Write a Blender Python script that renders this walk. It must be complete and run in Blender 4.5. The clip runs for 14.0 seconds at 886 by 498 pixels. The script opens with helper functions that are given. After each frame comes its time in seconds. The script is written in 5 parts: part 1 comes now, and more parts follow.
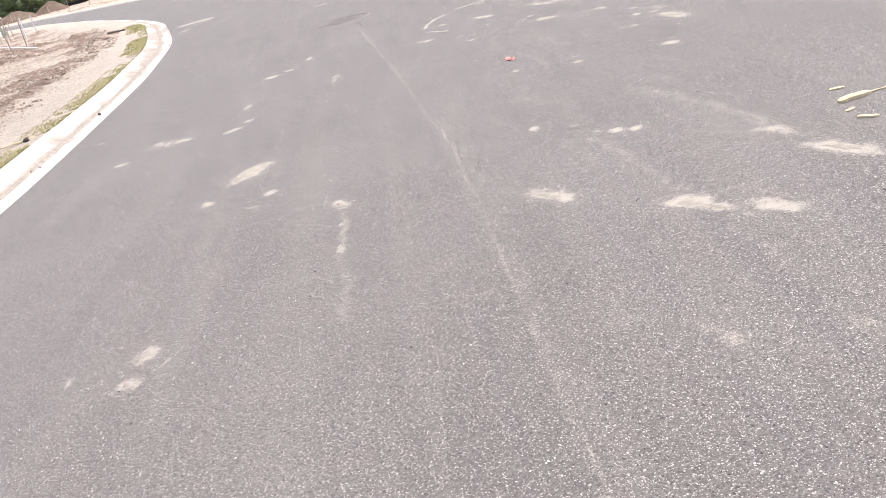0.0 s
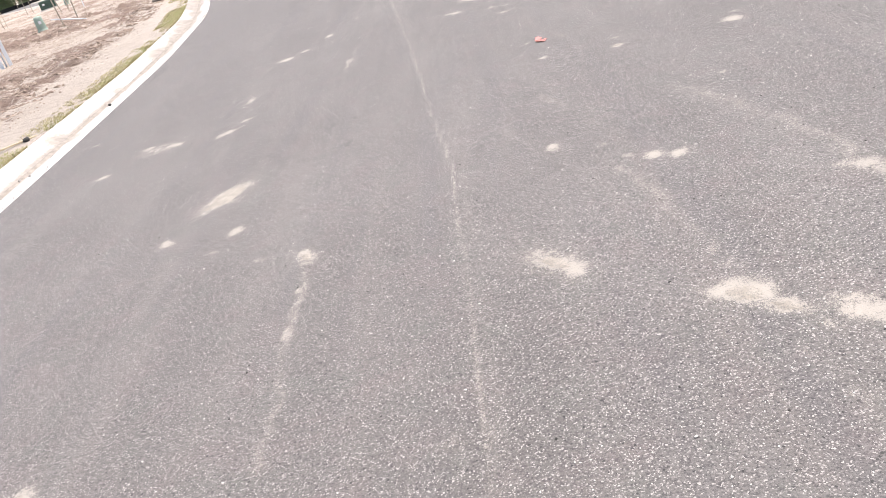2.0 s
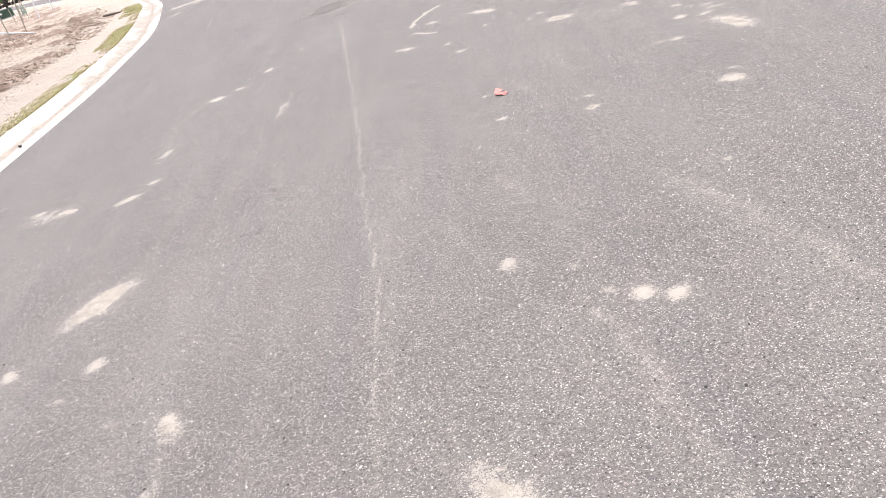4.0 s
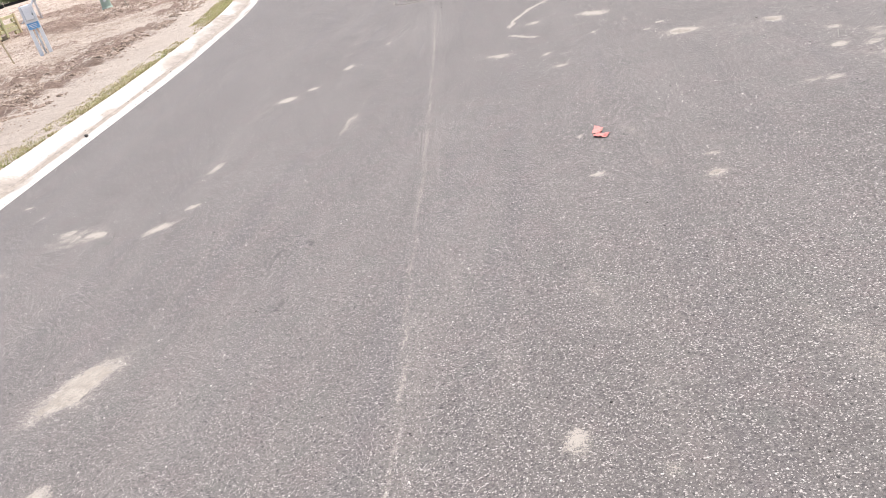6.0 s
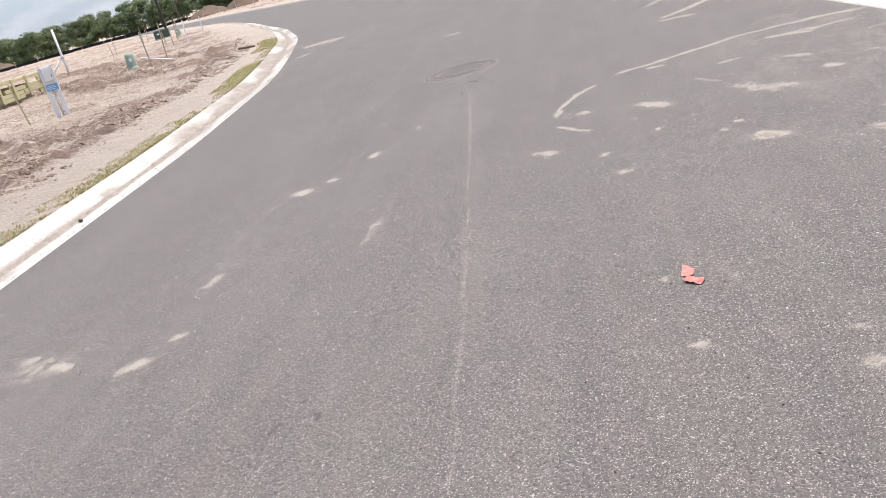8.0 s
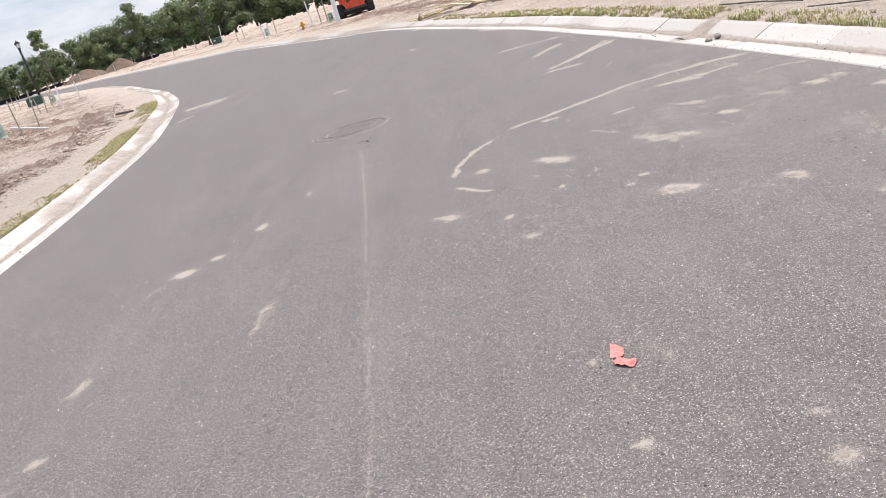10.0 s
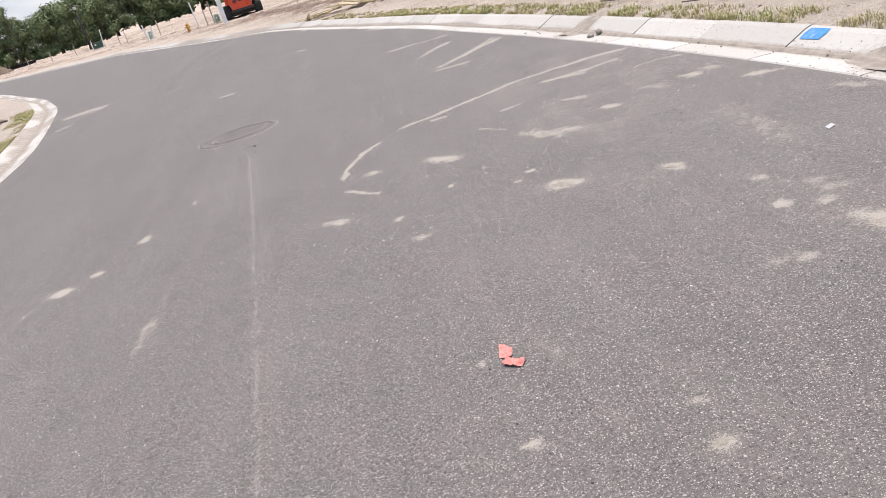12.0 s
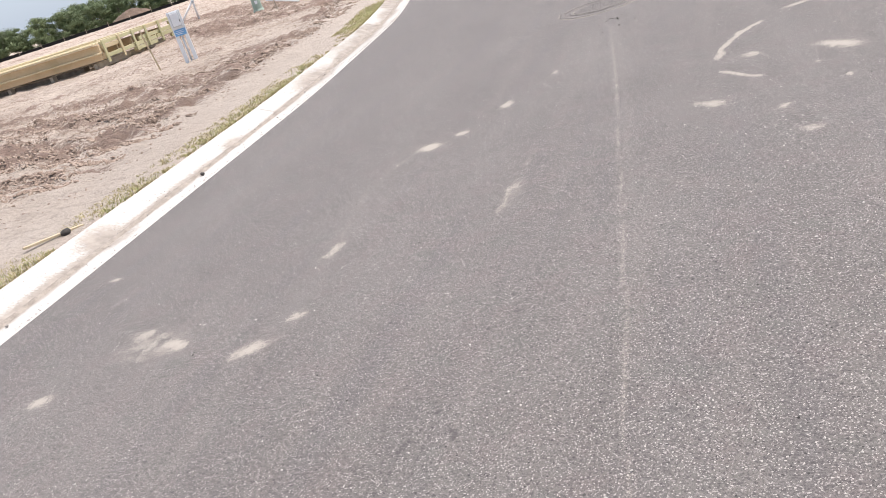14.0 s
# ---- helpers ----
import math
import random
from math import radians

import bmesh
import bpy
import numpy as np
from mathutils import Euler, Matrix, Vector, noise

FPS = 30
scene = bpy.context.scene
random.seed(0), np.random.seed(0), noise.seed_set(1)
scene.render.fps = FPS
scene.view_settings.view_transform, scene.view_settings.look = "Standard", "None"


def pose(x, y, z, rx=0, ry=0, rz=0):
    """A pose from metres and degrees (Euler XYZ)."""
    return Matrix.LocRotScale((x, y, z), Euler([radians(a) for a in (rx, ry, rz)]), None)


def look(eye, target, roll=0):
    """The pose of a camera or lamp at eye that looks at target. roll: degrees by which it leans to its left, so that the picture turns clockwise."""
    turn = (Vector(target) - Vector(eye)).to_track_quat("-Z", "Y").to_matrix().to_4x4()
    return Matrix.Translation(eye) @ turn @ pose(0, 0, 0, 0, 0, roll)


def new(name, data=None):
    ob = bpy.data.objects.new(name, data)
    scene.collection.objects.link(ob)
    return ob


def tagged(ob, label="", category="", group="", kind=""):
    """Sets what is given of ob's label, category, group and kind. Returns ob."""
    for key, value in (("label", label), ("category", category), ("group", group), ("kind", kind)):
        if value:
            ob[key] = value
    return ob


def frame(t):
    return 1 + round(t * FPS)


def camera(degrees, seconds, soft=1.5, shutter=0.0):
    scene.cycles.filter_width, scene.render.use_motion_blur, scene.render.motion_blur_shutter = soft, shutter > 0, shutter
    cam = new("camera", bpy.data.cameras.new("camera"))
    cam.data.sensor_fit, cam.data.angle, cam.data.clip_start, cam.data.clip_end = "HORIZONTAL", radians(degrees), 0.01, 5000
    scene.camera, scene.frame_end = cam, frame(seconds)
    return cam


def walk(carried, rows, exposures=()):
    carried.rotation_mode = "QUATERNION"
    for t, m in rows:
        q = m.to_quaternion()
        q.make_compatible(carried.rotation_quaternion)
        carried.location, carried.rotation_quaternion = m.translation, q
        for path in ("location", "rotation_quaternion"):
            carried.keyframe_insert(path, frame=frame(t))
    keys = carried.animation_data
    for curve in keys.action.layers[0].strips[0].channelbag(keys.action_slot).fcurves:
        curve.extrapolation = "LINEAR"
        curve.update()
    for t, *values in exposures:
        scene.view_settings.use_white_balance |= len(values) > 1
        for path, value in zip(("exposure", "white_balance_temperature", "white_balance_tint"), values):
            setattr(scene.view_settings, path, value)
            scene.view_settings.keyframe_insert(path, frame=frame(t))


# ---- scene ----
cam = camera(55.2, 14.0, soft=0.65)
PATH = [
    (0, (-0.741, -5.432, 1.630), (-0.829, -0.797, -0.244), -15.06),
    (0.5, (-0.657, -5.173, 1.608), (-1.092, -0.619, -0.412), -17.88),
    (1, (-0.527, -4.733, 1.621), (-0.199, -0.120, -0.281), -13.90),
    (1.5, (-0.334, -4.444, 1.607), (-0.087, 0.164, -0.318), -14.87),
    (2, (-0.207, -4.190, 1.609), (-0.780, 0.345, -0.417), -18.63),
    (2.5, (-0.178, -3.790, 1.607), (-0.548, 0.762, -0.428), -18.07),
    (2.7, (-0.148, -3.664, 1.608), (-0.445, 0.895, -0.423), -18.09),
    (4.8, (0.217, -2.412, 1.583), (-0.574, 2.108, -0.403), -17.55),
    (5, (0.269, -2.302, 1.612), (-0.725, 2.205, -0.314), -17.18),
    (5.5, (0.298, -2.032, 1.589), (-0.964, 2.363, -0.433), -19.04),
    (6, (0.237, -1.666, 1.598), (-0.793, 2.798, -0.406), -17.07),
    (6.5, (0.224, -1.429, 1.595), (-0.960, 2.992, -0.416), -17.38),
    (7, (0.244, -1.151, 1.623), (-1.159, 3.244, -0.305), -17.54),
    (7.5, (0.109, -0.828, 1.607), (-1.221, 3.619, -0.251), -17.02),
    (7.7, (0.042, -0.702, 1.637), (-1.158, 3.821, -0.123), -16.13),
    (9.8, (-0.069, -0.082, 1.671), (-0.682, 4.642, 0.151), -16.51),
    (10, (-0.049, -0.048, 1.647), (-0.485, 4.685, 0.095), -16.68),
    (10.5, (-0.023, -0.011, 1.634), (-0.106, 4.699, -0.040), -17.17),
    (11, (-0.000, 0.000, 1.632), (-0.000, 4.706, -0.056), -17.12),
    (11.5, (0.022, 0.014, 1.626), (0.118, 4.716, -0.073), -17.14),
    (12, (0.031, 0.015, 1.629), (0.142, 4.710, -0.087), -17.20),
    (12.5, (0.036, -0.006, 1.629), (-0.135, 4.672, -0.128), -17.31),
    (13, (0.041, -0.032, 1.628), (-0.756, 4.558, -0.187), -17.86),
    (13.5, (-0.018, -0.038, 1.624), (-1.489, 4.370, -0.220), -18.57),
    (14, (-0.252, 0.076, 1.622), (-2.045, 4.384, -0.173), -18.12),
]
walk(cam, [(t, look(eye, target, roll)) for t, eye, target, roll in PATH],
     exposures=((0.0, 0.54, 6830, 16), (2.7, 0.57, 6830, 16), (5.0, 0.63, 6830, 16), (5.5, 0.46, 6830, 16), (6.0, 0.42, 6830, 16), (6.5, 0.53, 6830, 16), (7.0, 0.36, 6830, 16), (7.5, 0.2, 6830, 16), (9.8, 0.2, 6830, 16),
                (11.0, 0.22, 6830, 16), (12.0, 0.12, 6830, 16), (12.5, 0.06, 6830, 16), (13.0, 0.36, 6830, 16), (13.5, 0.48, 6830, 16), (14.0, 0.26, 6830, 16)))

# ---------------------------------------------------------------- light
SUN_EL, SUN_AZ = 73, 45  # degrees; azimuth from +y towards +x
sun_way = Vector((math.sin(radians(SUN_AZ)) * math.cos(radians(SUN_EL)), math.cos(radians(SUN_AZ)) * math.cos(radians(SUN_EL)), math.sin(radians(SUN_EL))))
sun = new("sun", bpy.data.lights.new("sun", "SUN"))
sun.data.energy, sun.data.angle, sun.data.color = 4.2, radians(0.53), (1.0, 0.96, 0.9)
sun.matrix_world = look(sun_way * 50, (0, 0, 0))

world = bpy.data.worlds.new("world")
scene.world = world
world.use_nodes = True
wn, wl = world.node_tree.nodes, world.node_tree.links
wn.clear()
w_out, w_bg, w_sky = wn.new("ShaderNodeOutputWorld"), wn.new("ShaderNodeBackground"), wn.new("ShaderNodeTexSky")
w_sky.sky_type, w_sky.sun_disc = "NISHITA", False
w_sky.sun_elevation, w_sky.sun_rotation = radians(SUN_EL), radians(SUN_AZ)
w_sky.dust_density = 2.0
w_co, w_map, w_noise, w_ramp, w_mix = (wn.new("ShaderNodeTexCoord"), wn.new("ShaderNodeMapping"), wn.new("ShaderNodeTexNoise"),
                                       wn.new("ShaderNodeValToRGB"), wn.new("ShaderNodeMix"))
w_mix.data_type = "RGBA"
w_map.inputs["Scale"].default_value = (1.0, 1.0, 3.2)
w_noise.inputs["Scale"].default_value, w_noise.inputs["Detail"].default_value, w_noise.inputs["Roughness"].default_value = 3.2, 8, 0.55
w_ramp.color_ramp.elements[0].position, w_ramp.color_ramp.elements[1].position = 0.5, 0.72
w_mix.inputs["B"].default_value = (9.6, 9.9, 10.3, 1)
w_blue = wn.new("ShaderNodeMix")
w_blue.data_type = "RGBA"
w_blue.inputs["Factor"].default_value = 0.55
w_blue.inputs["B"].default_value = (6.3, 8.0, 10.1, 1)
wl.new(w_co.outputs["Generated"], w_map.inputs["Vector"])
wl.new(w_map.outputs["Vector"], w_noise.inputs["Vector"])
wl.new(w_noise.outputs["Fac"], w_ramp.inputs["Fac"])
wl.new(w_ramp.outputs["Color"], w_mix.inputs["Factor"])
wl.new(w_sky.outputs["Color"], w_blue.inputs["A"])
wl.new(w_blue.outputs["Result"], w_mix.inputs["A"])
wl.new(w_mix.outputs["Result"], w_bg.inputs["Color"])
wl.new(w_bg.outputs["Background"], w_out.inputs["Surface"])
w_bg.inputs["Strength"].default_value = 0.1


# ---------------------------------------------------------------- materials
class Mat:
    """A node material with short ways to add nodes."""

    def __init__(self, name, rough=0.8, metal=0.0):
        self.m = bpy.data.materials.new(name)
        self.m.use_nodes = True
        self.t = self.m.node_tree
        self.b = self.t.nodes["Principled BSDF"]
        self.b.inputs["Roughness"].default_value = rough
        self.b.inputs["Metallic"].default_value = metal
        self.co = self.t.nodes.new("ShaderNodeTexCoord").outputs["Object"]
        self.geo = self.t.nodes.new("ShaderNodeNewGeometry")

    def put(self, socket, value):
        if isinstance(value, bpy.types.NodeSocket):
            self.t.links.new(value, socket)
        elif isinstance(value, tuple) and len(value) == 3 and socket.type == "RGBA":
            socket.default_value = (*value, 1)
        else:
            socket.default_value = value

    def scaled(self, sx, sy, sz):
        n = self.t.nodes.new("ShaderNodeMapping")
        n.inputs["Scale"].default_value = (sx, sy, sz)
        self.t.links.new(self.co, n.inputs["Vector"])
        return n.outputs["Vector"]

    def noise(self, scale, detail=4, rough=0.55, co=None):
        n = self.t.nodes.new("ShaderNodeTexNoise")
        n.inputs["Scale"].default_value, n.inputs["Detail"].default_value, n.inputs["Roughness"].default_value = scale, detail, rough
        self.t.links.new(co or self.co, n.inputs["Vector"])
        return n.outputs["Fac"]

    def cells(self, scale, out="Color", feature="F1", rnd=1.0, co=None):
        n = self.t.nodes.new("ShaderNodeTexVoronoi")
        n.feature = feature
        n.inputs["Scale"].default_value, n.inputs["Randomness"].default_value = scale, rnd
        self.t.links.new(co or self.co, n.inputs["Vector"])
        return n.outputs[out]

    def math(self, op, a, b=0.0, c=0.0):
        n = self.t.nodes.new("ShaderNodeMath")
        n.operation = op
        for s, v in zip(n.inputs, (a, b, c)):
            self.put(s, v)
        return n.outputs[0]

    def step(self, v, lo, hi, a=0.0, b=1.0):
        n = self.t.nodes.new("ShaderNodeMapRange")
        n.interpolation_type = "SMOOTHSTEP"
        for k, x in (("Value", v), ("From Min", lo), ("From Max", hi), ("To Min", a), ("To Max", b)):
            self.put(n.inputs[k], x)
        return n.outputs["Result"]

    def mix(self, f, a, b):
        n = self.t.nodes.new("ShaderNodeMix")
        n.data_type = "RGBA"
        for k, x in (("Factor", f), ("A", a), ("B", b)):
            self.put(n.inputs[k], x)
        return n.outputs["Result"]

    def attr(self, name):
        n = self.t.nodes.new("ShaderNodeAttribute")
        n.attribute_name = name
        return n.outputs["Fac"]

    def random(self):
        return self.t.nodes.new("ShaderNodeObjectInfo").outputs["Random"]

    def done(self, colour, rough=None, bump=None, strength=0.5, distance=0.01):
        self.put(self.b.inputs["Base Color"], colour)
        if rough is not None:
            self.put(self.b.inputs["Roughness"], rough)
        if bump is not None:
            n = self.t.nodes.new("ShaderNodeBump")
            n.inputs["Strength"].default_value, n.inputs["Distance"].default_value = strength, distance
            self.t.links.new(bump, n.inputs["Height"])
            self.t.links.new(n.outputs["Normal"], self.b.inputs["Normal"])
        return self.m


def make_asphalt():
    m = Mat("asphalt", 0.85)
    # chips are uneven, so their cells are pulled about
    pull = m.t.nodes.new("ShaderNodeTexNoise")
    pull.inputs["Scale"].default_value, pull.inputs["Detail"].default_value = 110, 3
    m.t.links.new(m.co, pull.inputs["Vector"])
    warp = m.t.nodes.new("ShaderNodeVectorMath")
    warp.operation = "MULTIPLY_ADD"
    m.t.links.new(pull.outputs["Color"], warp.inputs[0])
    warp.inputs[1].default_value = (0.012, 0.012, 0.0)
    m.t.links.new(m.co, warp.inputs[2])
    co = warp.outputs["Vector"]
    coarse = m.attr("coarse")
    gap = m.cells(160, "Distance", co=co)
    cloud = m.noise(0.7, 5, 0.6)
    streak = m.noise(1.0, 5, 0.6, m.scaled(1.6, 0.22, 1))
    mid = m.noise(13, 5, 0.7)
    grit = m.noise(300, 2, 0.7)
    base = m.mix(m.step(cloud, 0.3, 0.7), (0.12, 0.108, 0.103), (0.154, 0.14, 0.133))
    base = m.mix(m.step(streak, 0.46, 0.7, 0, 0.65), base, (0.185, 0.172, 0.162))
    band, band_b = m.noise(1.0, 4, 0.6, m.scaled(4.5, 0.2, 1)), m.noise(1.0, 4, 0.6, m.scaled(3.3, 0.16, 2))
    base = m.mix(m.step(band, 0.5, 0.68, 0, 0.6), base, (0.172, 0.152, 0.143))
    base = m.mix(m.step(band_b, 0.5, 0.68, 0, 0.6), base, (0.118, 0.108, 0.111))
    base = m.mix(m.step(m.noise(3.6, 4, 0.65), 0.48, 0.66, 0, 0.5), base, (0.165, 0.135, 0.132))
    base = m.mix(m.step(m.noise(4.4, 4, 0.65), 0.5, 0.68, 0, 0.5), base, (0.13, 0.13, 0.118))
    base = m.mix(m.step(mid, 0.45, 0.75, 0, 0.4), base, (0.19, 0.18, 0.172))
    base = m.mix(m.step(grit, 0.48, 0.7, 0, 0.6), base, (0.05, 0.047, 0.047))
    for scale, lo, hi, share, tone in ((78, 0.52, 0.62, 0.65, (0.25, 0.234, 0.222)), (60, 0.53, 0.63, 0.65, (0.045, 0.042, 0.042))):
        base = m.mix(m.step(m.noise(scale, 3, 0.85), lo, hi, 0, share), base, tone)
    hollow = m.math("MULTIPLY", m.step(gap, 0.55, 0.8), m.math("ADD", 0.25, m.math("MULTIPLY", coarse, 0.3)))
    col = m.mix(hollow, base, (0.04, 0.038, 0.039))
    # stone chips laid bare by wear: pale ones, and dark ones of tar, in several sizes
    for scale, share, tone_in, size in ((60, 0.975, (0.05, 0.047, 0.046), 0.28), (64, 0.978, (0.36, 0.336, 0.318), 0.24), (96, 0.945, (0.035, 0.033, 0.033), 0.34), (94, 0.945, (0.45, 0.415, 0.39), 0.26),
                                        (128, 0.91, (0.032, 0.03, 0.03), 0.42), (128, 0.905, (0.48, 0.444, 0.418), 0.33), (165, 0.88, (0.36, 0.332, 0.314), 0.38), (205, 0.895, (0.46, 0.427, 0.402), 0.4)):
        cell = m.t.nodes.new("ShaderNodeSeparateXYZ")
        m.t.links.new(m.cells(scale, co=co), cell.inputs[0])
        thick = m.math("ADD", share, m.math("MULTIPLY", m.math("SUBTRACT", 0.5, coarse), 0.035))
        chip = m.math("MULTIPLY", m.step(cell.outputs[1], thick, m.math("ADD", thick, 0.004)), m.step(m.cells(scale, "Distance", co=co), size + 0.1, size))
        col = m.mix(m.math("MULTIPLY", chip, m.step(cell.outputs[0], 0, 1, 0.55, 1.0)), col, tone_in)
    # sand dust lies between the grains first, then over them
    dust = m.attr("dust")
    ragged = m.math("ADD", m.math("MULTIPLY", m.noise(190, 3, 0.75), 0.5), m.math("ADD", m.math("MULTIPLY", m.noise(62, 4, 0.8), 0.38), m.math("MULTIPLY", mid, 0.15)))
    cover = m.step(m.math("ADD", dust, m.math("MULTIPLY", m.math("MULTIPLY", m.math("SUBTRACT", ragged, 0.5), 7.5), m.math("MINIMUM", m.math("MULTIPLY", dust, 2.0), 1.0))), 0.42, 0.78)
    cover = m.math("MAXIMUM", cover, m.math("MULTIPLY", dust, 0.2))
    col = m.mix(m.math("MULTIPLY", cover, 0.92), col, m.mix(m.noise(140, 3), (0.31, 0.28, 0.244), (0.44, 0.405, 0.36)))
    tar = m.step(m.math("ADD", m.attr("fleck"), m.math("MULTIPLY", m.math("SUBTRACT", m.noise(120, 3, 0.7), 0.5), 0.9)), 0.3, 0.55)
    col = m.mix(m.math("MULTIPLY", tar, 0.65), col, (0.06, 0.056, 0.056))
    h = m.math("ADD", m.math("MULTIPLY", m.math("SUBTRACT", 1.0, gap), m.math("SUBTRACT", 1.0, cover)), m.math("MULTIPLY", grit, 0.3))
    return m.done(col, m.step(cover, 0, 1, 0.8, 0.97), h, 0.6, 0.005)


def make_sand():
    m = Mat("pale_sand", 0.95)
    col = m.mix(m.step(m.noise(14, 5, 0.65), 0.3, 0.7), (0.29, 0.258, 0.22), (0.4, 0.364, 0.315))
    col = m.mix(m.step(m.noise(160, 4, 0.8), 0.46, 0.6, 0, 0.8), col, (0.2, 0.185, 0.17))
    return m.done(col, None, m.noise(220, 3, 0.7), 0.6, 0.004)


def make_concrete():
    m = Mat("kerb_concrete", 0.9)
    rnd = m.random()
    fine, mid = m.noise(38, 4, 0.7), m.noise(6, 5, 0.65)
    col = m.mix(rnd, (0.45, 0.435, 0.41), (0.53, 0.515, 0.49))
    col = m.mix(m.step(m.noise(1.7, 6, 0.65), 0.45, 0.75, 0, 0.4), col, (0.44, 0.405, 0.36))
    col = m.mix(m.step(fine, 0.5, 0.68, 0, 0.5), col, (0.36, 0.335, 0.3))
    col = m.mix(m.step(m.cells(24, "Distance"), 0.14, 0.05, 0, 0.7), col, (0.22, 0.2, 0.18))
    soil = m.mix(m.step(mid, 0.3, 0.7), (0.23, 0.198, 0.17), (0.38, 0.335, 0.29))
    rag = m.math("ADD", m.math("MULTIPLY", m.math("SUBTRACT", mid, 0.5), 0.9), m.math("MULTIPLY", m.math("SUBTRACT", fine, 0.5), 0.8))
    col = m.mix(m.math("MULTIPLY", m.step(m.math("ADD", m.attr("dirt"), rag), 0.3, 0.85), 0.9), col, soil)
    return m.done(col, None, m.noise(90, 4, 0.7), 0.35, 0.004)


def make_soil():
    m = Mat("site_soil", 0.97)
    clay = m.attr("clay")
    big = m.noise(0.35, 6, 0.6)
    mid = m.noise(2.4, 6, 0.65)
    fine = m.noise(22, 5, 0.7)
    sand = m.mix(m.step(big, 0.35, 0.65), (0.5, 0.41, 0.338), (0.64, 0.55, 0.47))
    sand = m.mix(m.step(mid, 0.42, 0.72, 0, 0.5), sand, (0.33, 0.25, 0.195))
    sand = m.mix(m.step(fine, 0.52, 0.74, 0, 0.6), sand, (0.6, 0.54, 0.48))
    sand = m.mix(m.step(m.noise(15, 4, 0.7), 0.53, 0.66, 0, 0.5), sand, (0.24, 0.175, 0.135))
    sand = m.mix(m.step(m.noise(5, 5, 0.7, m.scaled(0.6, 1.8, 1)), 0.54, 0.68, 0, 0.45), sand, (0.24, 0.175, 0.135))
    sand = m.mix(m.math("MULTIPLY", m.attr("pale"), 0.8), sand, m.mix(m.step(fine, 0.4, 0.7), (0.52, 0.45, 0.39), (0.66, 0.59, 0.52)))
    dark = m.mix(m.step(mid, 0.35, 0.7), (0.16, 0.104, 0.078), (0.27, 0.185, 0.142))
    dark = m.mix(m.step(big, 0.4, 0.65, 0, 0.5), dark, (0.26, 0.155, 0.125))
    grain = m.noise(9, 6, 0.75, m.scaled(1, 1.6, 1))
    speck = m.math("ADD", m.math("MULTIPLY", m.math("SUBTRACT", fine, 0.5), 2.8), m.math("MULTIPLY", m.math("SUBTRACT", grain, 0.5), 3.0))
    f = m.step(m.math("ADD", clay, speck), 0.42, 0.82)
    col = m.mix(m.math("MULTIPLY", f, 0.82), sand, dark)
    # tread grooves: their shade is put into the colour, besides the sunken relief
    tread = m.noise(7, 5, 0.75, m.scaled(0.35, 2.2, 1))
    col = m.mix(m.step(tread, 0.56, 0.66, 0, 0.5), col, (0.24, 0.175, 0.138))
    h = m.math("ADD", m.math("MULTIPLY", mid, 1.2), m.math("ADD", fine, m.math("MULTIPLY", m.noise(70, 4, 0.7), 0.4)))
    return m.done(col, None, m.math("ADD", m.math("ADD", h, m.math("MULTIPLY", grain, 0.8)), m.math("MULTIPLY", tread, -1.4)), 0.9, 0.06)


def plain(name, a, b, scale=12, rough=0.7, metal=0.0, bump=0.2, stretch=None, depth=0.004):
    """Two tones of one surface, mottled at two scales, with a little relief."""
    m = Mat(name, rough, metal)
    co = m.scaled(*stretch) if stretch else None
    n1, n2 = m.noise(scale, 5, 0.6, co), m.noise(scale * 9, 3, 0.6, co)
    f = m.step(m.math("ADD", m.math("MULTIPLY", n1, 0.65), m.math("MULTIPLY", n2, 0.35)), 0.34, 0.66)
    return m.done(m.mix(f, a, b), m.step(n1, 0.3, 0.7, max(rough - 0.1, 0), min(rough + 0.1, 1)), n2, bump, depth)


def make_leaf(name, a, b):
    m = Mat(name, 0.6)
    col = m.mix(m.geo.outputs["Random Per Island"], a, b)
    col = m.mix(m.math("MULTIPLY", m.random(), 0.3), col, (a[0] * 0.8, a[1] * 0.8, a[2]))
    m.b.inputs["Transmission Weight"].default_value = 0.0
    return m.done(col)


def make_wood(name, a, b):
    m = Mat(name, 0.75)
    grain = m.noise(6, 5, 0.6, m.scaled(1.2, 22, 22))
    big = m.noise(1.3, 4)
    col = m.mix(m.step(grain, 0.3, 0.7), a, b)
    col = m.mix(m.step(big, 0.45, 0.7, 0, 0.35), col, (a[0] * 0.7, a[1] * 0.72, a[2] * 0.6))
    col = m.mix(m.math("MULTIPLY", m.random(), 0.25), col, (b[0] * 0.8, b[1] * 0.72, b[2] * 0.6))
    return m.done(col, None, grain, 0.3, 0.004)


ASPHALT, SAND, CONCRETE, SOIL = make_asphalt(), make_sand(), make_concrete(), make_soil()
SEDIMENT = plain("gutter_sediment", (0.22, 0.19, 0.163), (0.36, 0.32, 0.278), 9, 0.97, 0, 0.6, None, 0.006)
MOUND = plain("mound_soil", (0.11, 0.076, 0.056), (0.21, 0.15, 0.112), 1.2, 0.97, 0, 0.8, None, 0.1)
BLADE = make_leaf("dry_grass", (0.38, 0.33, 0.15), (0.56, 0.48, 0.27))
BLADE_GREEN = make_leaf("green_grass", (0.25, 0.275, 0.085), (0.43, 0.405, 0.165))
LEAF = make_leaf("oak_leaves", (0.1, 0.145, 0.06), (0.22, 0.275, 0.125))
BARK = plain("bark", (0.09, 0.07, 0.055), (0.2, 0.165, 0.135), 5, 0.9, 0, 0.6, (1, 1, 0.25), 0.03)
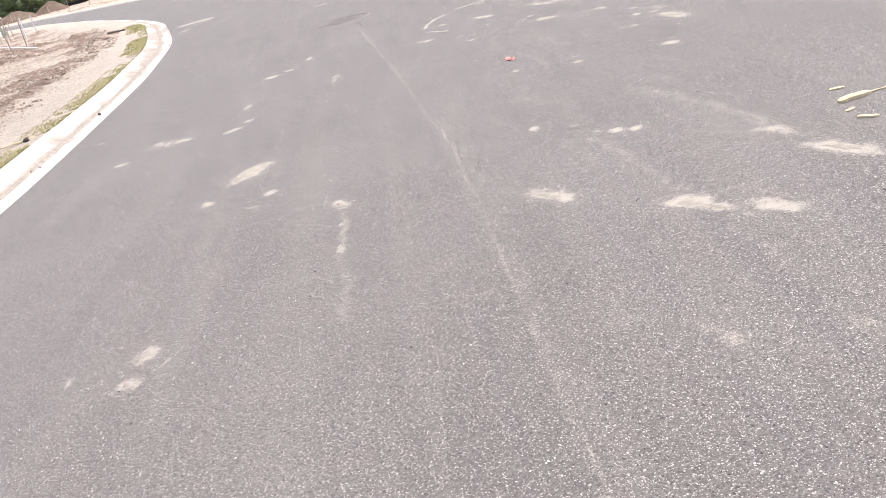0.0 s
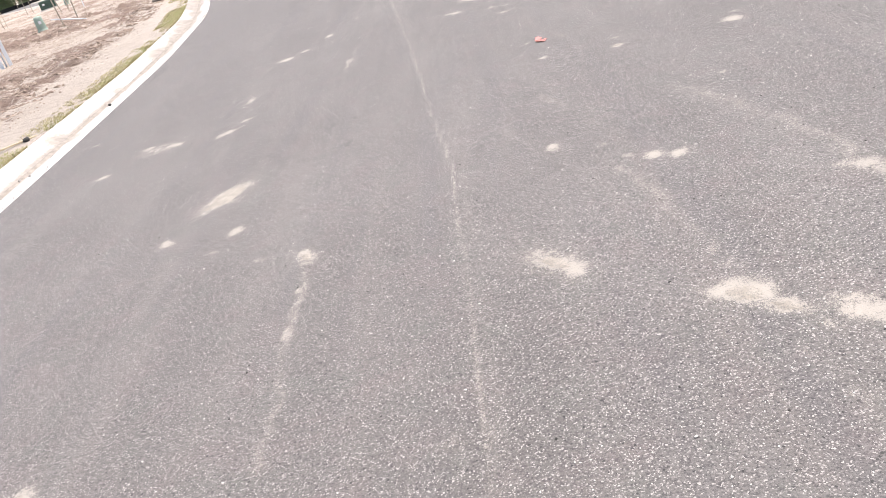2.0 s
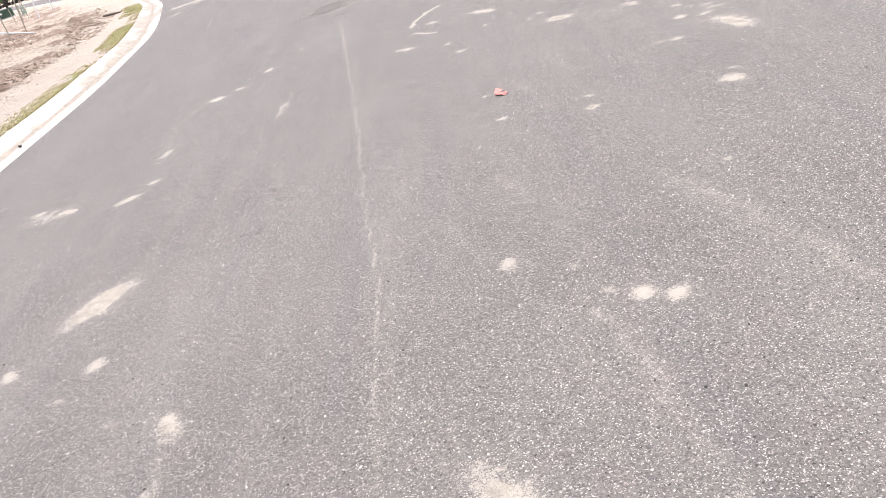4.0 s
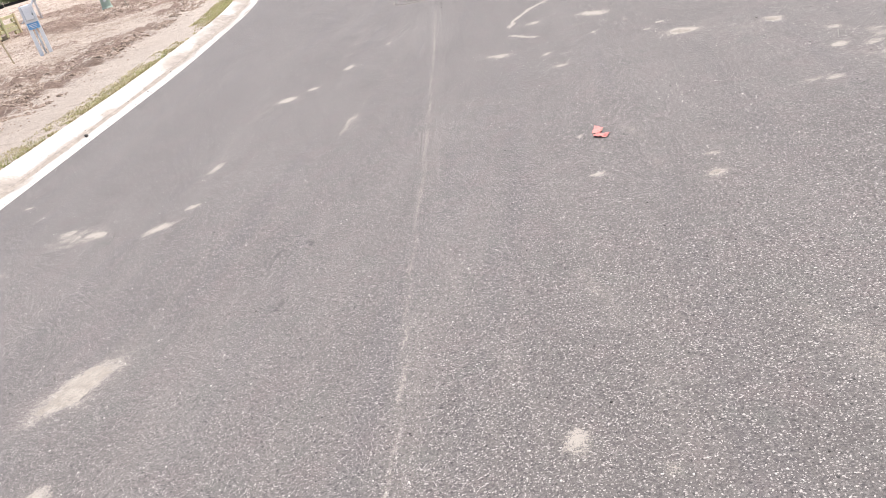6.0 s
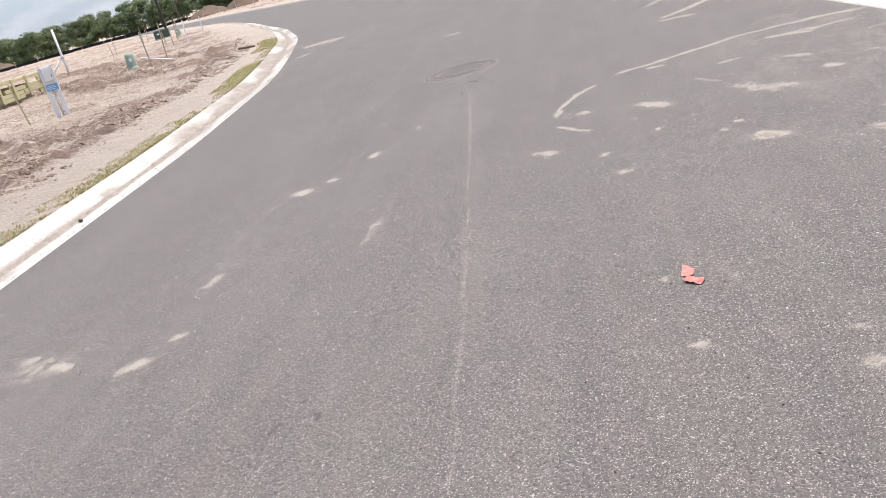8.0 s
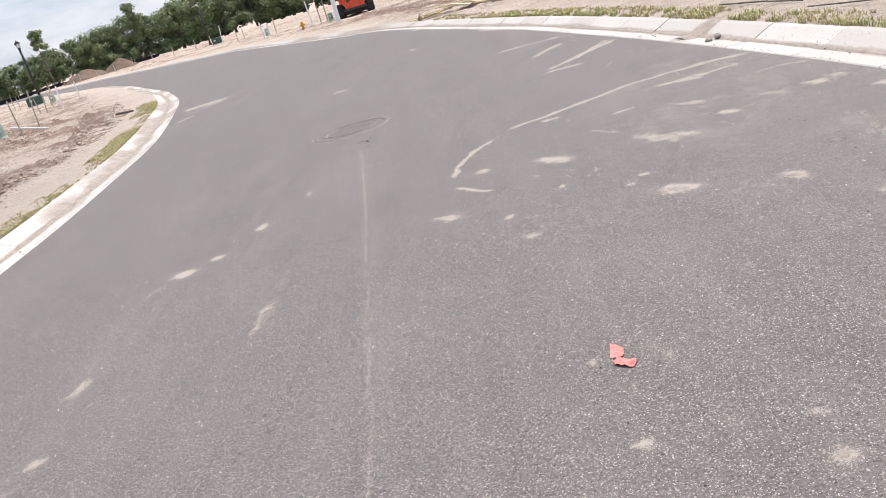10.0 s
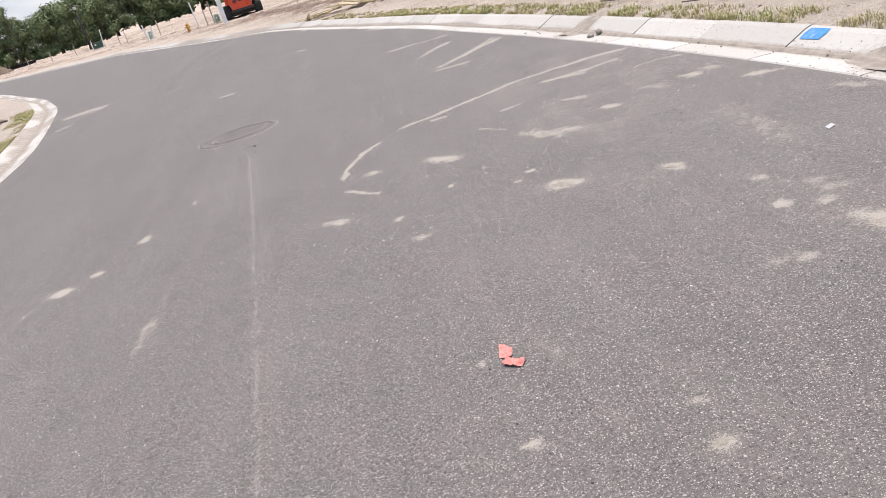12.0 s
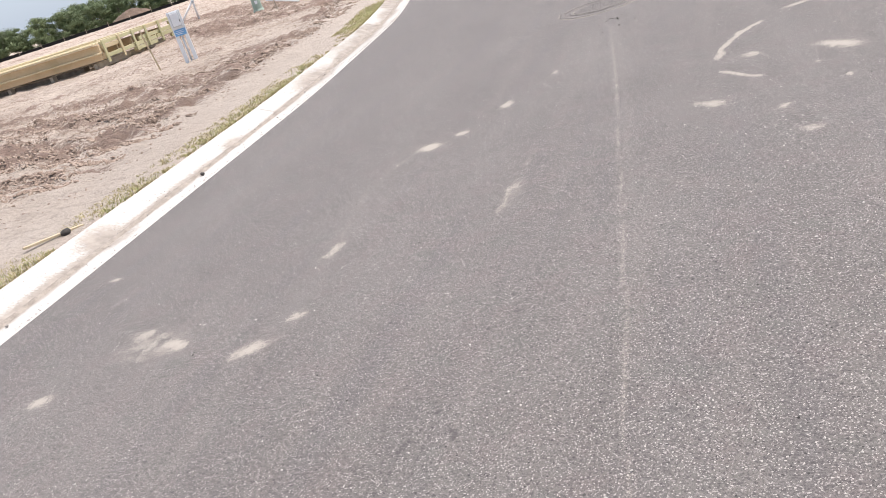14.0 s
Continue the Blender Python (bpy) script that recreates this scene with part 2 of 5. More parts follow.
PINE = make_wood("pine_lumber", (0.6, 0.48, 0.29), (0.72, 0.62, 0.42))
PINE_TREATED = make_wood("treated_lumber", (0.5, 0.48, 0.27), (0.64, 0.6, 0.38))
PINE_EDGE = make_wood("sawn_pine_edge", (0.62, 0.46, 0.28), (0.74, 0.6, 0.4))
GREY_WOOD = make_wood("weathered_stake", (0.36, 0.3, 0.23), (0.52, 0.46, 0.38))
SPLINTER = make_wood("splintered_wood", (0.5, 0.39, 0.25), (0.68, 0.57, 0.4))
WHITE_PAINT = plain("white_paint", (0.74, 0.75, 0.77), (0.83, 0.84, 0.85), 4, 0.5)
GREY_BOX = plain("grey_enamel", (0.5, 0.52, 0.55), (0.62, 0.64, 0.66), 5, 0.45)
BLUE_LABEL = plain("blue_label", (0.12, 0.33, 0.62), (0.18, 0.42, 0.7), 9, 0.5)
BLUE_PAINT = Mat("blue_marking_paint", 0.8)
BLUE_PAINT = BLUE_PAINT.done(BLUE_PAINT.mix(BLUE_PAINT.step(BLUE_PAINT.noise(16, 4, 0.7, BLUE_PAINT.scaled(0.5, 2.5, 1)), 0.52, 0.66, 0, 0.8), (0.035, 0.24, 0.64), (0.36, 0.44, 0.54)), None, BLUE_PAINT.noise(90, 4), 0.3, 0.003)
GREEN_PLASTIC = plain("green_plastic", (0.27, 0.36, 0.29), (0.36, 0.44, 0.37), 6, 0.6)
GREEN_METAL = plain("dark_green_steel", (0.028, 0.06, 0.042), (0.045, 0.085, 0.06), 3, 0.45)
BLACK_METAL = plain("black_pole", (0.012, 0.012, 0.014), (0.025, 0.025, 0.028), 4, 0.4, 0.2)
BLACK_RUBBER = plain("black_rubber", (0.015, 0.015, 0.015), (0.04, 0.037, 0.034), 7, 0.9, 0, 0.5)
FABRIC = plain("black_silt_fabric", (0.02, 0.02, 0.021), (0.05, 0.047, 0.045), 2, 0.9)
ORANGE = plain("orange_red_paint", (0.55, 0.05, 0.02), (0.68, 0.08, 0.028), 3, 0.35)
DARK_STEEL = plain("dark_steel", (0.03, 0.03, 0.032), (0.07, 0.066, 0.062), 6, 0.6, 0.4)
YELLOW = plain("yellow_hydrant_paint", (0.5, 0.26, 0.04), (0.6, 0.34, 0.06), 6, 0.45)
RED_PLASTIC = plain("faded_red_plastic", (0.6, 0.16, 0.14), (0.74, 0.29, 0.255), 45, 0.55, 0, 0.5)
STONE = plain("grey_stone", (0.2, 0.18, 0.165), (0.4, 0.37, 0.335), 30, 0.9, 0, 0.5)
CRUMB = plain("gutter_crumb", (0.16, 0.138, 0.115), (0.34, 0.3, 0.26), 25, 0.95)
GRIT = plain("pale_grit", (0.4, 0.372, 0.345), (0.62, 0.58, 0.54), 60, 0.9)
DARK_STONE = plain("dark_pebble", (0.03, 0.028, 0.026), (0.07, 0.064, 0.058), 30, 0.9)
CLOD = plain("dried_clay_clod", (0.22, 0.158, 0.12), (0.5, 0.395, 0.32), 8, 0.97, 0, 0.7, None, 0.02)
GLASS = Mat("lamp_glass", 0.15)
GLASS.b.inputs["Transmission Weight"].default_value = 0.7
GLASS = GLASS.done((0.85, 0.87, 0.9))


# ---------------------------------------------------------------- small builders
def part(name, bm, material, parent=None, label="", smooth=False):
    me = bpy.data.meshes.new(name)
    bm.to_mesh(me)
    bm.free()
    me.materials.append(material)
    if smooth:
        me.shade_smooth()
    ob = new(name, me)
    ob.parent = parent
    return tagged(ob, label)


def sheet(name, verts, faces, material, parent=None, smooth=True):
    me = bpy.data.meshes.new(name)
    me.from_pydata([tuple(v) for v in verts], [], [tuple(q) for q in faces])
    me.materials.append(material)
    if smooth:
        me.shade_smooth()
    ob = new(name, me)
    ob.parent = parent
    return ob


def grid_mesh(name, P, material, fields=None, parent=None):
    """A smooth sheet over an array of points, rows x columns x 3, with point attributes."""
    r, c = P.shape[:2]
    me = bpy.data.meshes.new(name)
    me.vertices.add(r * c)
    me.vertices.foreach_set("co", P.reshape(-1).astype(np.float32))
    i = (np.arange(r - 1)[:, None] * c + np.arange(c - 1)[None, :]).reshape(-1)
    quads = np.stack([i, i + 1, i + c + 1, i + c], 1).astype(np.int32)
    me.loops.add(quads.size)
    me.loops.foreach_set("vertex_index", quads.reshape(-1))
    me.polygons.add(len(quads))
    me.polygons.foreach_set("loop_start", np.arange(0, quads.size, 4, dtype=np.int32))
    me.update(calc_edges=True)
    me.shade_smooth()
    for key, v in (fields or {}).items():
        a = me.attributes.new(key, "FLOAT", "POINT")
        a.data.foreach_set("value", v.reshape(-1).astype(np.float32))
    me.materials.append(material)
    ob = new(name, me)
    ob.parent = parent
    return ob


def box(bm, at, size, turn=None, bevel=0.0):
    """Adds a box by its middle, size and turn."""
    m = Matrix.Translation(at) @ (turn.to_4x4() if turn else Matrix()) @ Matrix.Diagonal((*size, 1))
    made = bmesh.ops.create_cube(bm, size=1, matrix=m)["verts"]
    if bevel:
        edges = list({e for v in made for e in v.link_edges})
        bmesh.ops.bevel(bm, geom=edges, offset=bevel, segments=2, affect="EDGES", profile=0.5)
    return bm


def rod(bm, a, b, r0, r1=None, n=10):
    """Adds a round bar from a to b, tapered."""
    a, b = Vector(a), Vector(b)
    way = b - a
    m = Matrix.Translation((a + b) / 2) @ way.to_track_quat("Z", "Y").to_matrix().to_4x4()
    bmesh.ops.create_cone(bm, cap_ends=True, segments=n, radius1=r0, radius2=r0 if r1 is None else r1, depth=way.length, matrix=m)
    return bm


def lump(bm, at, size, seed, rough=0.3, sub=2, turn=0.0):
    """Adds an uneven stone or clod."""
    made = bmesh.ops.create_icosphere(bm, subdivisions=sub, radius=1)["verts"]
    off = Vector((seed * 3.7, seed * 1.3, seed * 7.1))
    for v in made:
        k = 1 + rough * noise.noise(v.co * 1.6 + off) + rough * 0.5 * noise.noise(v.co * 4 + off)
        v.co = v.co * k
    bmesh.ops.transform(bm, verts=made, matrix=Matrix.Translation(at) @ Matrix.Rotation(turn, 4, "Z") @ Matrix.Diagonal((*size, 1)))
    return bm


def empty(name, at, rz=0.0, label="", category="", group="", kind=""):
    ob = new(name)
    ob.matrix_basis = pose(*at, 0, 0, rz)
    return tagged(ob, label, category, group, kind)


# ---------------------------------------------------------------- plan
def smooth_line(pairs):
    """A gentle curve x(y) through pairs of (y, x)."""
    ys, xs = np.array([p[0] for p in pairs], float), np.array([p[1] for p in pairs], float)
    yy = np.arange(ys[0], ys[-1], 0.25)
    xx = np.interp(yy, ys, xs)
    k = np.hanning(17)
    pad = np.pad(xx, 8, mode="reflect", reflect_type="odd")
    xx = np.convolve(pad, k / k.sum(), "valid")
    return lambda y: np.interp(y, yy, xx)


LEFT = smooth_line([(-60, -4.3), (2.1, -4.66), (3.9, -4.77), (6.5, -4.98), (9.7, -5.24), (12.7, -5.66), (15, -5.98), (17, -6.42), (19.2, -6.97),
                    (23.4, -8.08), (25.4, -8.68), (31, -10.85), (46, -17.8), (60, -25.0), (75, -34.5), (90, -45.0), (140, -82)])
RIGHT = smooth_line([(-60, 4.3), (1.1, 3.33), (3.7, 3.15), (5.3, 3.07), (7, 2.87), (8.5, 2.65), (9.4, 2.52), (12, 2.06), (16.7, 1.15), (26.5, -1.5),
                     (31, -3.0), (34, -4.7), (54.5, -14.1), (61, -18.6), (88, -37.1), (140, -75)])
KERB = 0.62


def value_noise(x, y, seed=0):
    ix, iy = np.floor(x).astype(np.int64), np.floor(y).astype(np.int64)
    fx, fy = x - ix, y - iy
    fx, fy = fx * fx * (3 - 2 * fx), fy * fy * (3 - 2 * fy)

    def h(a, b):
        n = (a * 374761393 + b * 668265263 + seed * 974634221) & 0x7FFFFFFF
        n = ((n ^ (n >> 13)) * 1274126177) & 0x7FFFFFFF
        return ((n ^ (n >> 16)) & 0xFFFF) / 65535.0
    return (h(ix, iy) * (1 - fx) + h(ix + 1, iy) * fx) * (1 - fy) + (h(ix, iy + 1) * (1 - fx) + h(ix + 1, iy + 1) * fx) * fy


def fbm(x, y, octaves=4, seed=0):
    total, amp, k = 0, 0.5, 1.0
    for o in range(octaves):
        total = total + amp * value_noise(x * k + o * 17.3, y * k - o * 9.1, seed + o)
        amp, k = amp * 0.5, k * 2.03
    return total / (1 - 0.5 ** octaves)


def near_line(X, Y, pts):
    """Distance to a broken line, and how far along it (0 to 1)."""
    best, along = np.full(X.shape, 1e9), np.zeros(X.shape)
    n = len(pts) - 1
    for i in range(n):
        (ax, ay), (bx, by) = pts[i], pts[i + 1]
        dx, dy = bx - ax, by - ay
        s = np.clip(((X - ax) * dx + (Y - ay) * dy) / (dx * dx + dy * dy), 0, 1)
        d = np.hypot(X - ax - s * dx, Y - ay - s * dy)
        along = np.where(d < best, (i + s) / n, along)
        best = np.minimum(best, d)
    return best, along


# ---------------------------------------------------------------- ground and road
far = 1800
tagged(sheet("ground", [(-far, -far, -0.2), (far, -far, -0.2), (far, far, -0.2), (-far, far, -0.2)], [(0, 1, 2, 3)], SOIL),
       "bare sandy soil reaching to the horizon", "ground", kind="structure")

CLAY_TRACKS = (
    ([(-26, 16.5), (-15.2, 14.5), (-10.8, 13.5), (-9.4, 13.9), (-8.3, 14.9), (-8.6, 18), (-9.8, 22.5), (-13, 30)], 0.75),
    ([(-24, 15.2), (-13.6, 12.8), (-11.8, 11.8), (-9.7, 10.8), (-8.4, 10.6), (-7.9, 12.2)], 0.5),
    ([(-27, 34), (-20.8, 31), (-15.8, 26.2), (-13.4, 24.9), (-10.3, 24.4), (-9.6, 21.5)], 1.0),
    ([(-30, 43), (-23.2, 37.9), (-17, 31), (-14.4, 29)], 0.9),
    ([(-16, 9.5), (-11.5, 9.0), (-8.8, 8.4), (-7.2, 8.6)], 0.4),
    ([(-4.5, 46), (-1.0, 37), (3.5, 28), (7, 20), (8.5, 12), (9, 4)], 1.2),
)


def lot_fields(X, Y, D):
    """Height and share of dark clay of the bare lots, D metres behind the kerb."""
    clay, ruts = np.zeros(X.shape), np.zeros(X.shape)
    for pts, w in CLAY_TRACKS:
        for side in (-0.7, 0.7):
            moved = [(x, y + side * 1.1) for x, y in pts]
            d, _ = near_line(X, Y, moved)
            wob = 0.6 + 0.9 * fbm(X * 0.5, Y * 0.5, 3, 5)
            clay = np.maximum(clay, np.exp(-(d / (w * 0.75 * wob)) ** 2))
            ruts += np.exp(-(d / (w * 0.6)) ** 2)
    patch = fbm(X * 0.22 + 3, Y * 0.3, 4, 11)
    clay = np.maximum(clay * (0.45 + 0.9 * fbm(X * 1.1, Y * 1.6, 3, 21)), np.clip((patch - 0.5) * 3, 0.14, 0.5))
    stri = fbm(X * 0.8 + 0.25 * Y, Y * 4.2 - 0.8 * X, 4, 23)
    clay = clay * (0.55 + 0.95 * stri) + np.clip((stri - 0.48) * 2.6, 0, 0.65) * np.clip(0.75 + ruts, 0, 1)
    clay = clay * np.clip((D - 1.0) / 1.2, 0, 1)
    ramp = np.clip((D - 0.25) / 1.5, 0, 1)
    clods = fbm(X * 4.2, Y * 4.2, 4, 31) - 0.5
    tread = np.sin((X * 0.5 + Y) * 16 + 3 * fbm(X, Y, 2, 8)) * np.clip(ruts, 0, 1)
    across = Y + 0.32 * X
    rows = fbm(X * 0.9 - 0.3 * Y, across * 4.6, 3, 27) - 0.5
    z = 0.095 + ramp * (0.06 * (fbm(X * 0.35, Y * 0.35, 3, 41) - 0.5) + (0.1 + 0.1 * clay) * clods + 0.1 * (stri - 0.5) + 0.03 * tread + 0.16 * rows * (0.35 + clay)
                        + np.clip(ruts, 0, 1) * (0.15 * (fbm(X * 2.6, Y * 3.6, 4, 51) - 0.54)))
    return z + 0.012 * (fbm(X * 9, Y * 9, 2, 61) - 0.5), clay


def spaced(start, stop, first, grow, most=60.0):
    out, step = [start], first
    while out[-1] < stop:
        out.append(out[-1] + step)
        step = min(step * grow, most)
    return np.array(out)


def lot(side, edge, label):
    ys = np.concatenate([np.arange(-60, 0, 2.0), np.arange(0, 12, 0.09), spaced(12, 140, 0.09, 1.006, 2.0)])
    ds = np.concatenate([np.arange(0, 8, 0.09), spaced(8, 1400, 0.1, 1.03)])
    Y, D = np.meshgrid(ys, ds, indexing="ij")
    X = edge(Y) + side * (KERB - 0.02 + D)
    Z, clay = lot_fields(X, Y, D)
    pale = np.clip(1.15 - D / 4.5, 0, 1) * (0.35 + 0.9 * fbm(X * 0.7, Y * 0.7, 3, 44)) * (1.0 if side < 0 else 0.35)
    fade = np.clip(1 - (D - 60) / 100, 0, 1)
    Z = 0.095 + (Z - 0.095) * fade
    Z[:, 0] -= 0.02
    pts = np.stack([X, Y, Z], -1)
    if side > 0:
        pts, clay, pale = pts[:, ::-1], clay[:, ::-1], pale[:, ::-1]
    ob = grid_mesh("ground", pts, SOIL, {"clay": clay, "pale": pale})
    return tagged(ob, label, "bare soil", kind="structure")


lot(-1, LEFT, "rutted sandy building lot with dark clay vehicle tracks")
lot(1, RIGHT, "sandy verge and graded lot behind the kerb")

dabs, lines = [], []


def dab(x, y, rx, ry, turn=0, amp=1.0):
    """A patch of sand dust on the asphalt."""
    grow = 1.25 if rx < 0.05 else 1.0
    dabs.append((x, y, rx * grow, ry * (1.0 + grow) / 2, radians(turn), amp))


def line(pts, w, amp, even=0.0):
    """A streak of dust along a line."""
    lines.append((pts, w, amp * (0.74 if amp < 0.7 else 0.92), even))


SEAM = [(-0.4, -8), (-0.5, -4), (-0.53, -2.4), (-0.55, -1.5), (-0.605, 0.6), (-0.73, 1.76), (-0.84, 3.17), (-0.94, 4.28), (-1.19, 6.8), (-1.4, 8.74), (-1.58, 9.9)]
line(SEAM, 0.02, 0.52, 1.0)
line([(x + 0.05, y) for x, y in SEAM], 0.055, 0.3, 1.0)
# long faint tyre streaks
line([(-0.73, 2.29), (-0.3, 1.0), (0.1, -0.2), (0.42, -1.22)], 0.05, 0.28)
line([(0.1, 4.4), (0.35, 3.2), (0.75, 2.6), (1.1, 1.6)], 0.1, 0.28)
line([(-0.2, 3.6), (0.0, 2.2), (0.25, 0.9), (0.3, -0.3)], 0.08, 0.30)
line([(-2.6, 7.4), (-2.55, 6.0), (-2.6, 4.4), (-2.6, 3.3), (-2.4, 1.4), (-2.2, -1.0), (-2.1, -3)], 0.09, 0.29)
line([(-3.3, 4.2), (-3.1, 2.6), (-2.9, 0.5)], 0.12, 0.20)
line([(-1.75, 4.0), (-1.7, 1.5), (-1.62, -1.5), (-1.6, -4.5)], 0.1, 0.24)
line([(-1.05, 1.0), (-1.0, -1.5), (-0.98, -4.5)], 0.07, 0.24)
# scuffs, hooks and streaks of dust
line([(-2.45, -1.81), (-2.35, -1.79)], 0.015, 0.7)
line([(-2.20, -2.02), (-2.19, -1.84)], 0.012, 0.7)
line([(0.80, 0.68), (0.99, 0.12), (1.09, -0.51), (1.21, -1.13)], 0.07, 0.4)
line([(0.48, -2.12), (0.53, -2.38), (0.53, -2.62)], 0.06, 0.42)
line([(-1.40, -0.20), (-1.35, -0.99), (-1.34, -1.45), (-1.33, -1.73), (-1.33, -2.00)], 0.035, 0.5)
line([(0.15, 0.12), (0.30, -0.44), (0.38, -0.97), (0.43, -1.38), (0.47, -1.58)], 0.06, 0.52)
line([(0.44, -1.95), (0.50, -2.22), (0.52, -2.40)], 0.06, 0.42)
line([(0.84, 0.64), (1.10, -0.23), (1.15, -0.62), (1.20, -0.93)], 0.06, 0.5)
line([(-2.67, 0.15), (-2.34, 0.11)], 0.012, 0.5)
line([(-0.98, -1.60), (-0.81, -1.61), (-0.66, -1.74)], 0.05, 0.3)
line([(0.05, 1.43), (0.10, 1.18), (0.17, 0.90)], 0.055, 0.45)
line([(0.74, 0.89), (0.90, 0.59), (0.98, 0.37)], 0.055, 0.42)
line([(0.30, 3.17), (0.42, 2.96), (0.48, 2.64), (0.49, 2.23)], 0.05, 0.42)
line([(-0.83, 4.50), (-0.51, 4.15)], 0.05, 0.35)
line([(-1.62, 4.36), (-1.64, 4.58), (-1.64, 4.71), (-1.59, 4.83)], 0.025, 0.8)
line([(-1.63, 5.04), (-1.63, 5.14), (-1.62, 5.44)], 0.03, 0.5)
line([(-2.62, 3.75), (-2.65, 4.22), (-2.81, 5.12), (-2.75, 5.70), (-2.65, 6.01)], 0.06, 0.4)
line([(-2.81, 3.06), (-2.81, 3.50), (-2.71, 3.78), (-2.65, 3.96)], 0.08, 0.3)
line([(-0.40, 6.35), (-0.31, 6.22), (-0.13, 5.99)], 0.023, 1.17, 0.4)
line([(-0.41, 6.67), (-0.37, 7.08), (-0.22, 7.51), (-0.04, 7.72)], 0.023, 1.12, 0.4)
line([(-1.39, 5.31), (-1.20, 5.23)], 0.02, 0.4)
line([(0.76, 7.00), (0.99, 6.68)], 0.023, 0.79, 0.4)
line([(1.03, 7.41), (1.26, 7.46)], 0.027, 1.01, 0.4)
line([(-0.04, 5.18), (0.01, 4.93), (0.09, 4.85)], 0.02, 0.6)
line([(-0.40, 6.93), (-0.31, 7.23), (-0.17, 7.54), (-0.04, 7.73)], 0.023, 1.17, 0.4)
line([(0.11, 8.00), (0.49, 8.12), (0.91, 8.28), (1.31, 8.51), (1.80, 8.57), (2.23, 8.57), (2.67, 8.45)], 0.050, 1.17, 0.4)
line([(0.46, 7.91), (0.63, 7.93)], 0.050, 1.10, 0.4)
line([(1.58, 8.13), (2.02, 8.05), (2.43, 8.08)], 0.050, 1.10, 0.4)
line([(0.42, 14.29), (1.48, 14.12)], 0.075, 1.00, 0.4)
line([(0.82, 12.49), (1.35, 13.21)], 0.075, 1.00, 0.4)
line([(0.89, 10.96), (1.44, 11.51), (1.98, 12.03)], 0.075, 1.06, 0.4)
line([(1.49, 11.58), (1.90, 12.20)], 0.075, 1.00, 0.4)
line([(0.84, 10.80), (1.31, 10.70)], 0.075, 1.00, 0.4)
line([(2.34, 7.51), (2.54, 7.54), (2.78, 7.38)], 0.023, 0.95, 0.4)
line([(1.72, 8.11), (1.99, 7.95)], 0.050, 1.10, 0.4)
line([(-1.62, 26.01), (-1.08, 25.23)], 0.120, 1.12, 0.4)
line([(0.35, 19.35), (0.69, 18.52)], 0.092, 1.00, 0.4)
line([(-3.75, 29.62), (-3.20, 29.50)], 0.138, 1.12, 0.4)
line([(-2.57, 15.24), (-2.26, 15.22)], 0.075, 1.00, 0.4)
line([(-1.36, 19.68), (-1.07, 19.19)], 0.075, 1.00, 0.4)
line([(-1.67, 18.15), (-1.47, 17.95)], 0.075, 1.00, 0.4)
line([(-7.11, 20.70), (-6.72, 20.86), (-6.00, 20.79)], 0.340, 1.00, 0.4)
line([(-6.65, 19.50), (-6.31, 20.15), (-6.00, 20.79)], 0.220, 0.60, 0.4)
line([(-7.2, 21.0), (-6.5, 21.3), (-5.2, 21.9)], 0.300, 0.50, 0.4)
line([(-6.5, 18.2), (-6.3, 18.9)], 0.12, 0.7, 0.3)
line([(-0.83, 4.48), (-0.50, 4.17), (-0.26, 4.13)], 0.06, 0.28)
line([(1.25, 3.85), (1.45, 3.72), (1.69, 3.69)], 0.05, 0.3)
# sand drifts and smudges
dab(-2.31, -1.75, 0.044, 0.077, -2, 0.95)
dab(-2.33, -2.02, 0.053, 0.058, 40, 0.95)
dab(-2.66, -1.83, 0.018, 0.044, -3, 0.7)
dab(0.73, -1.92, 0.041, 0.118, 39, 0.9)
dab(0.58, -1.94, 0.021, 0.040, 25, 0.6)
dab(1.27, -1.42, 0.062, 0.176, 32, 1.0)
dab(1.16, -1.00, 0.058, 0.154, 31, 0.5)
dab(0.07, -2.82, 0.089, 0.191, 41, 0.3)
dab(-0.17, -2.61, 0.081, 0.178, 53, 0.24)
dab(-0.66, -2.05, 0.040, 0.092, 30, 0.26)
dab(0.51, -2.98, 0.062, 0.093, 10, 0.3)
dab(-0.18, -1.03, 0.064, 0.172, 35, 1.0)
dab(0.41, -1.63, 0.071, 0.107, 40, 1.05)
dab(0.50, -1.77, 0.037, 0.083, 38, 1.0)
dab(-2.20, 1.23, 0.115, 0.203, -24, 1.05)
dab(-1.40, -0.21, 0.037, 0.074, 32, 0.95)
dab(-1.36, -1.01, 0.027, 0.058, 17, 0.8)
dab(-1.39, -0.60, 0.018, 0.037, 11, 0.55)
dab(-1.67, -0.08, 0.026, 0.056, 59, 0.42)
dab(-2.03, 0.23, 0.028, 0.090, 61, 0.4)
dab(1.14, -0.90, 0.064, 0.090, 39, 0.75)
dab(-0.01, 0.34, 0.027, 0.055, 22, 0.8)
dab(0.33, -0.08, 0.019, 0.034, 56, 0.55)
dab(0.45, -0.17, 0.038, 0.049, 67, 0.92)
dab(0.56, -0.24, 0.035, 0.040, 13, 0.95)
dab(0.24, 0.17, 0.018, 0.038, 15, 0.4)
dab(0.25, -0.21, 0.021, 0.058, 35, 0.35)
dab(-2.44, 0.61, 0.030, 0.056, 34, 0.85)
dab(-1.96, 0.50, 0.042, 0.053, 27, 0.8)
dab(1.93, 3.11, 0.080, 0.206, 16, 1.0)
dab(1.51, 1.91, 0.040, 0.098, 34, 0.75)
dab(1.55, 2.09, 0.030, 0.066, 42, 0.4)
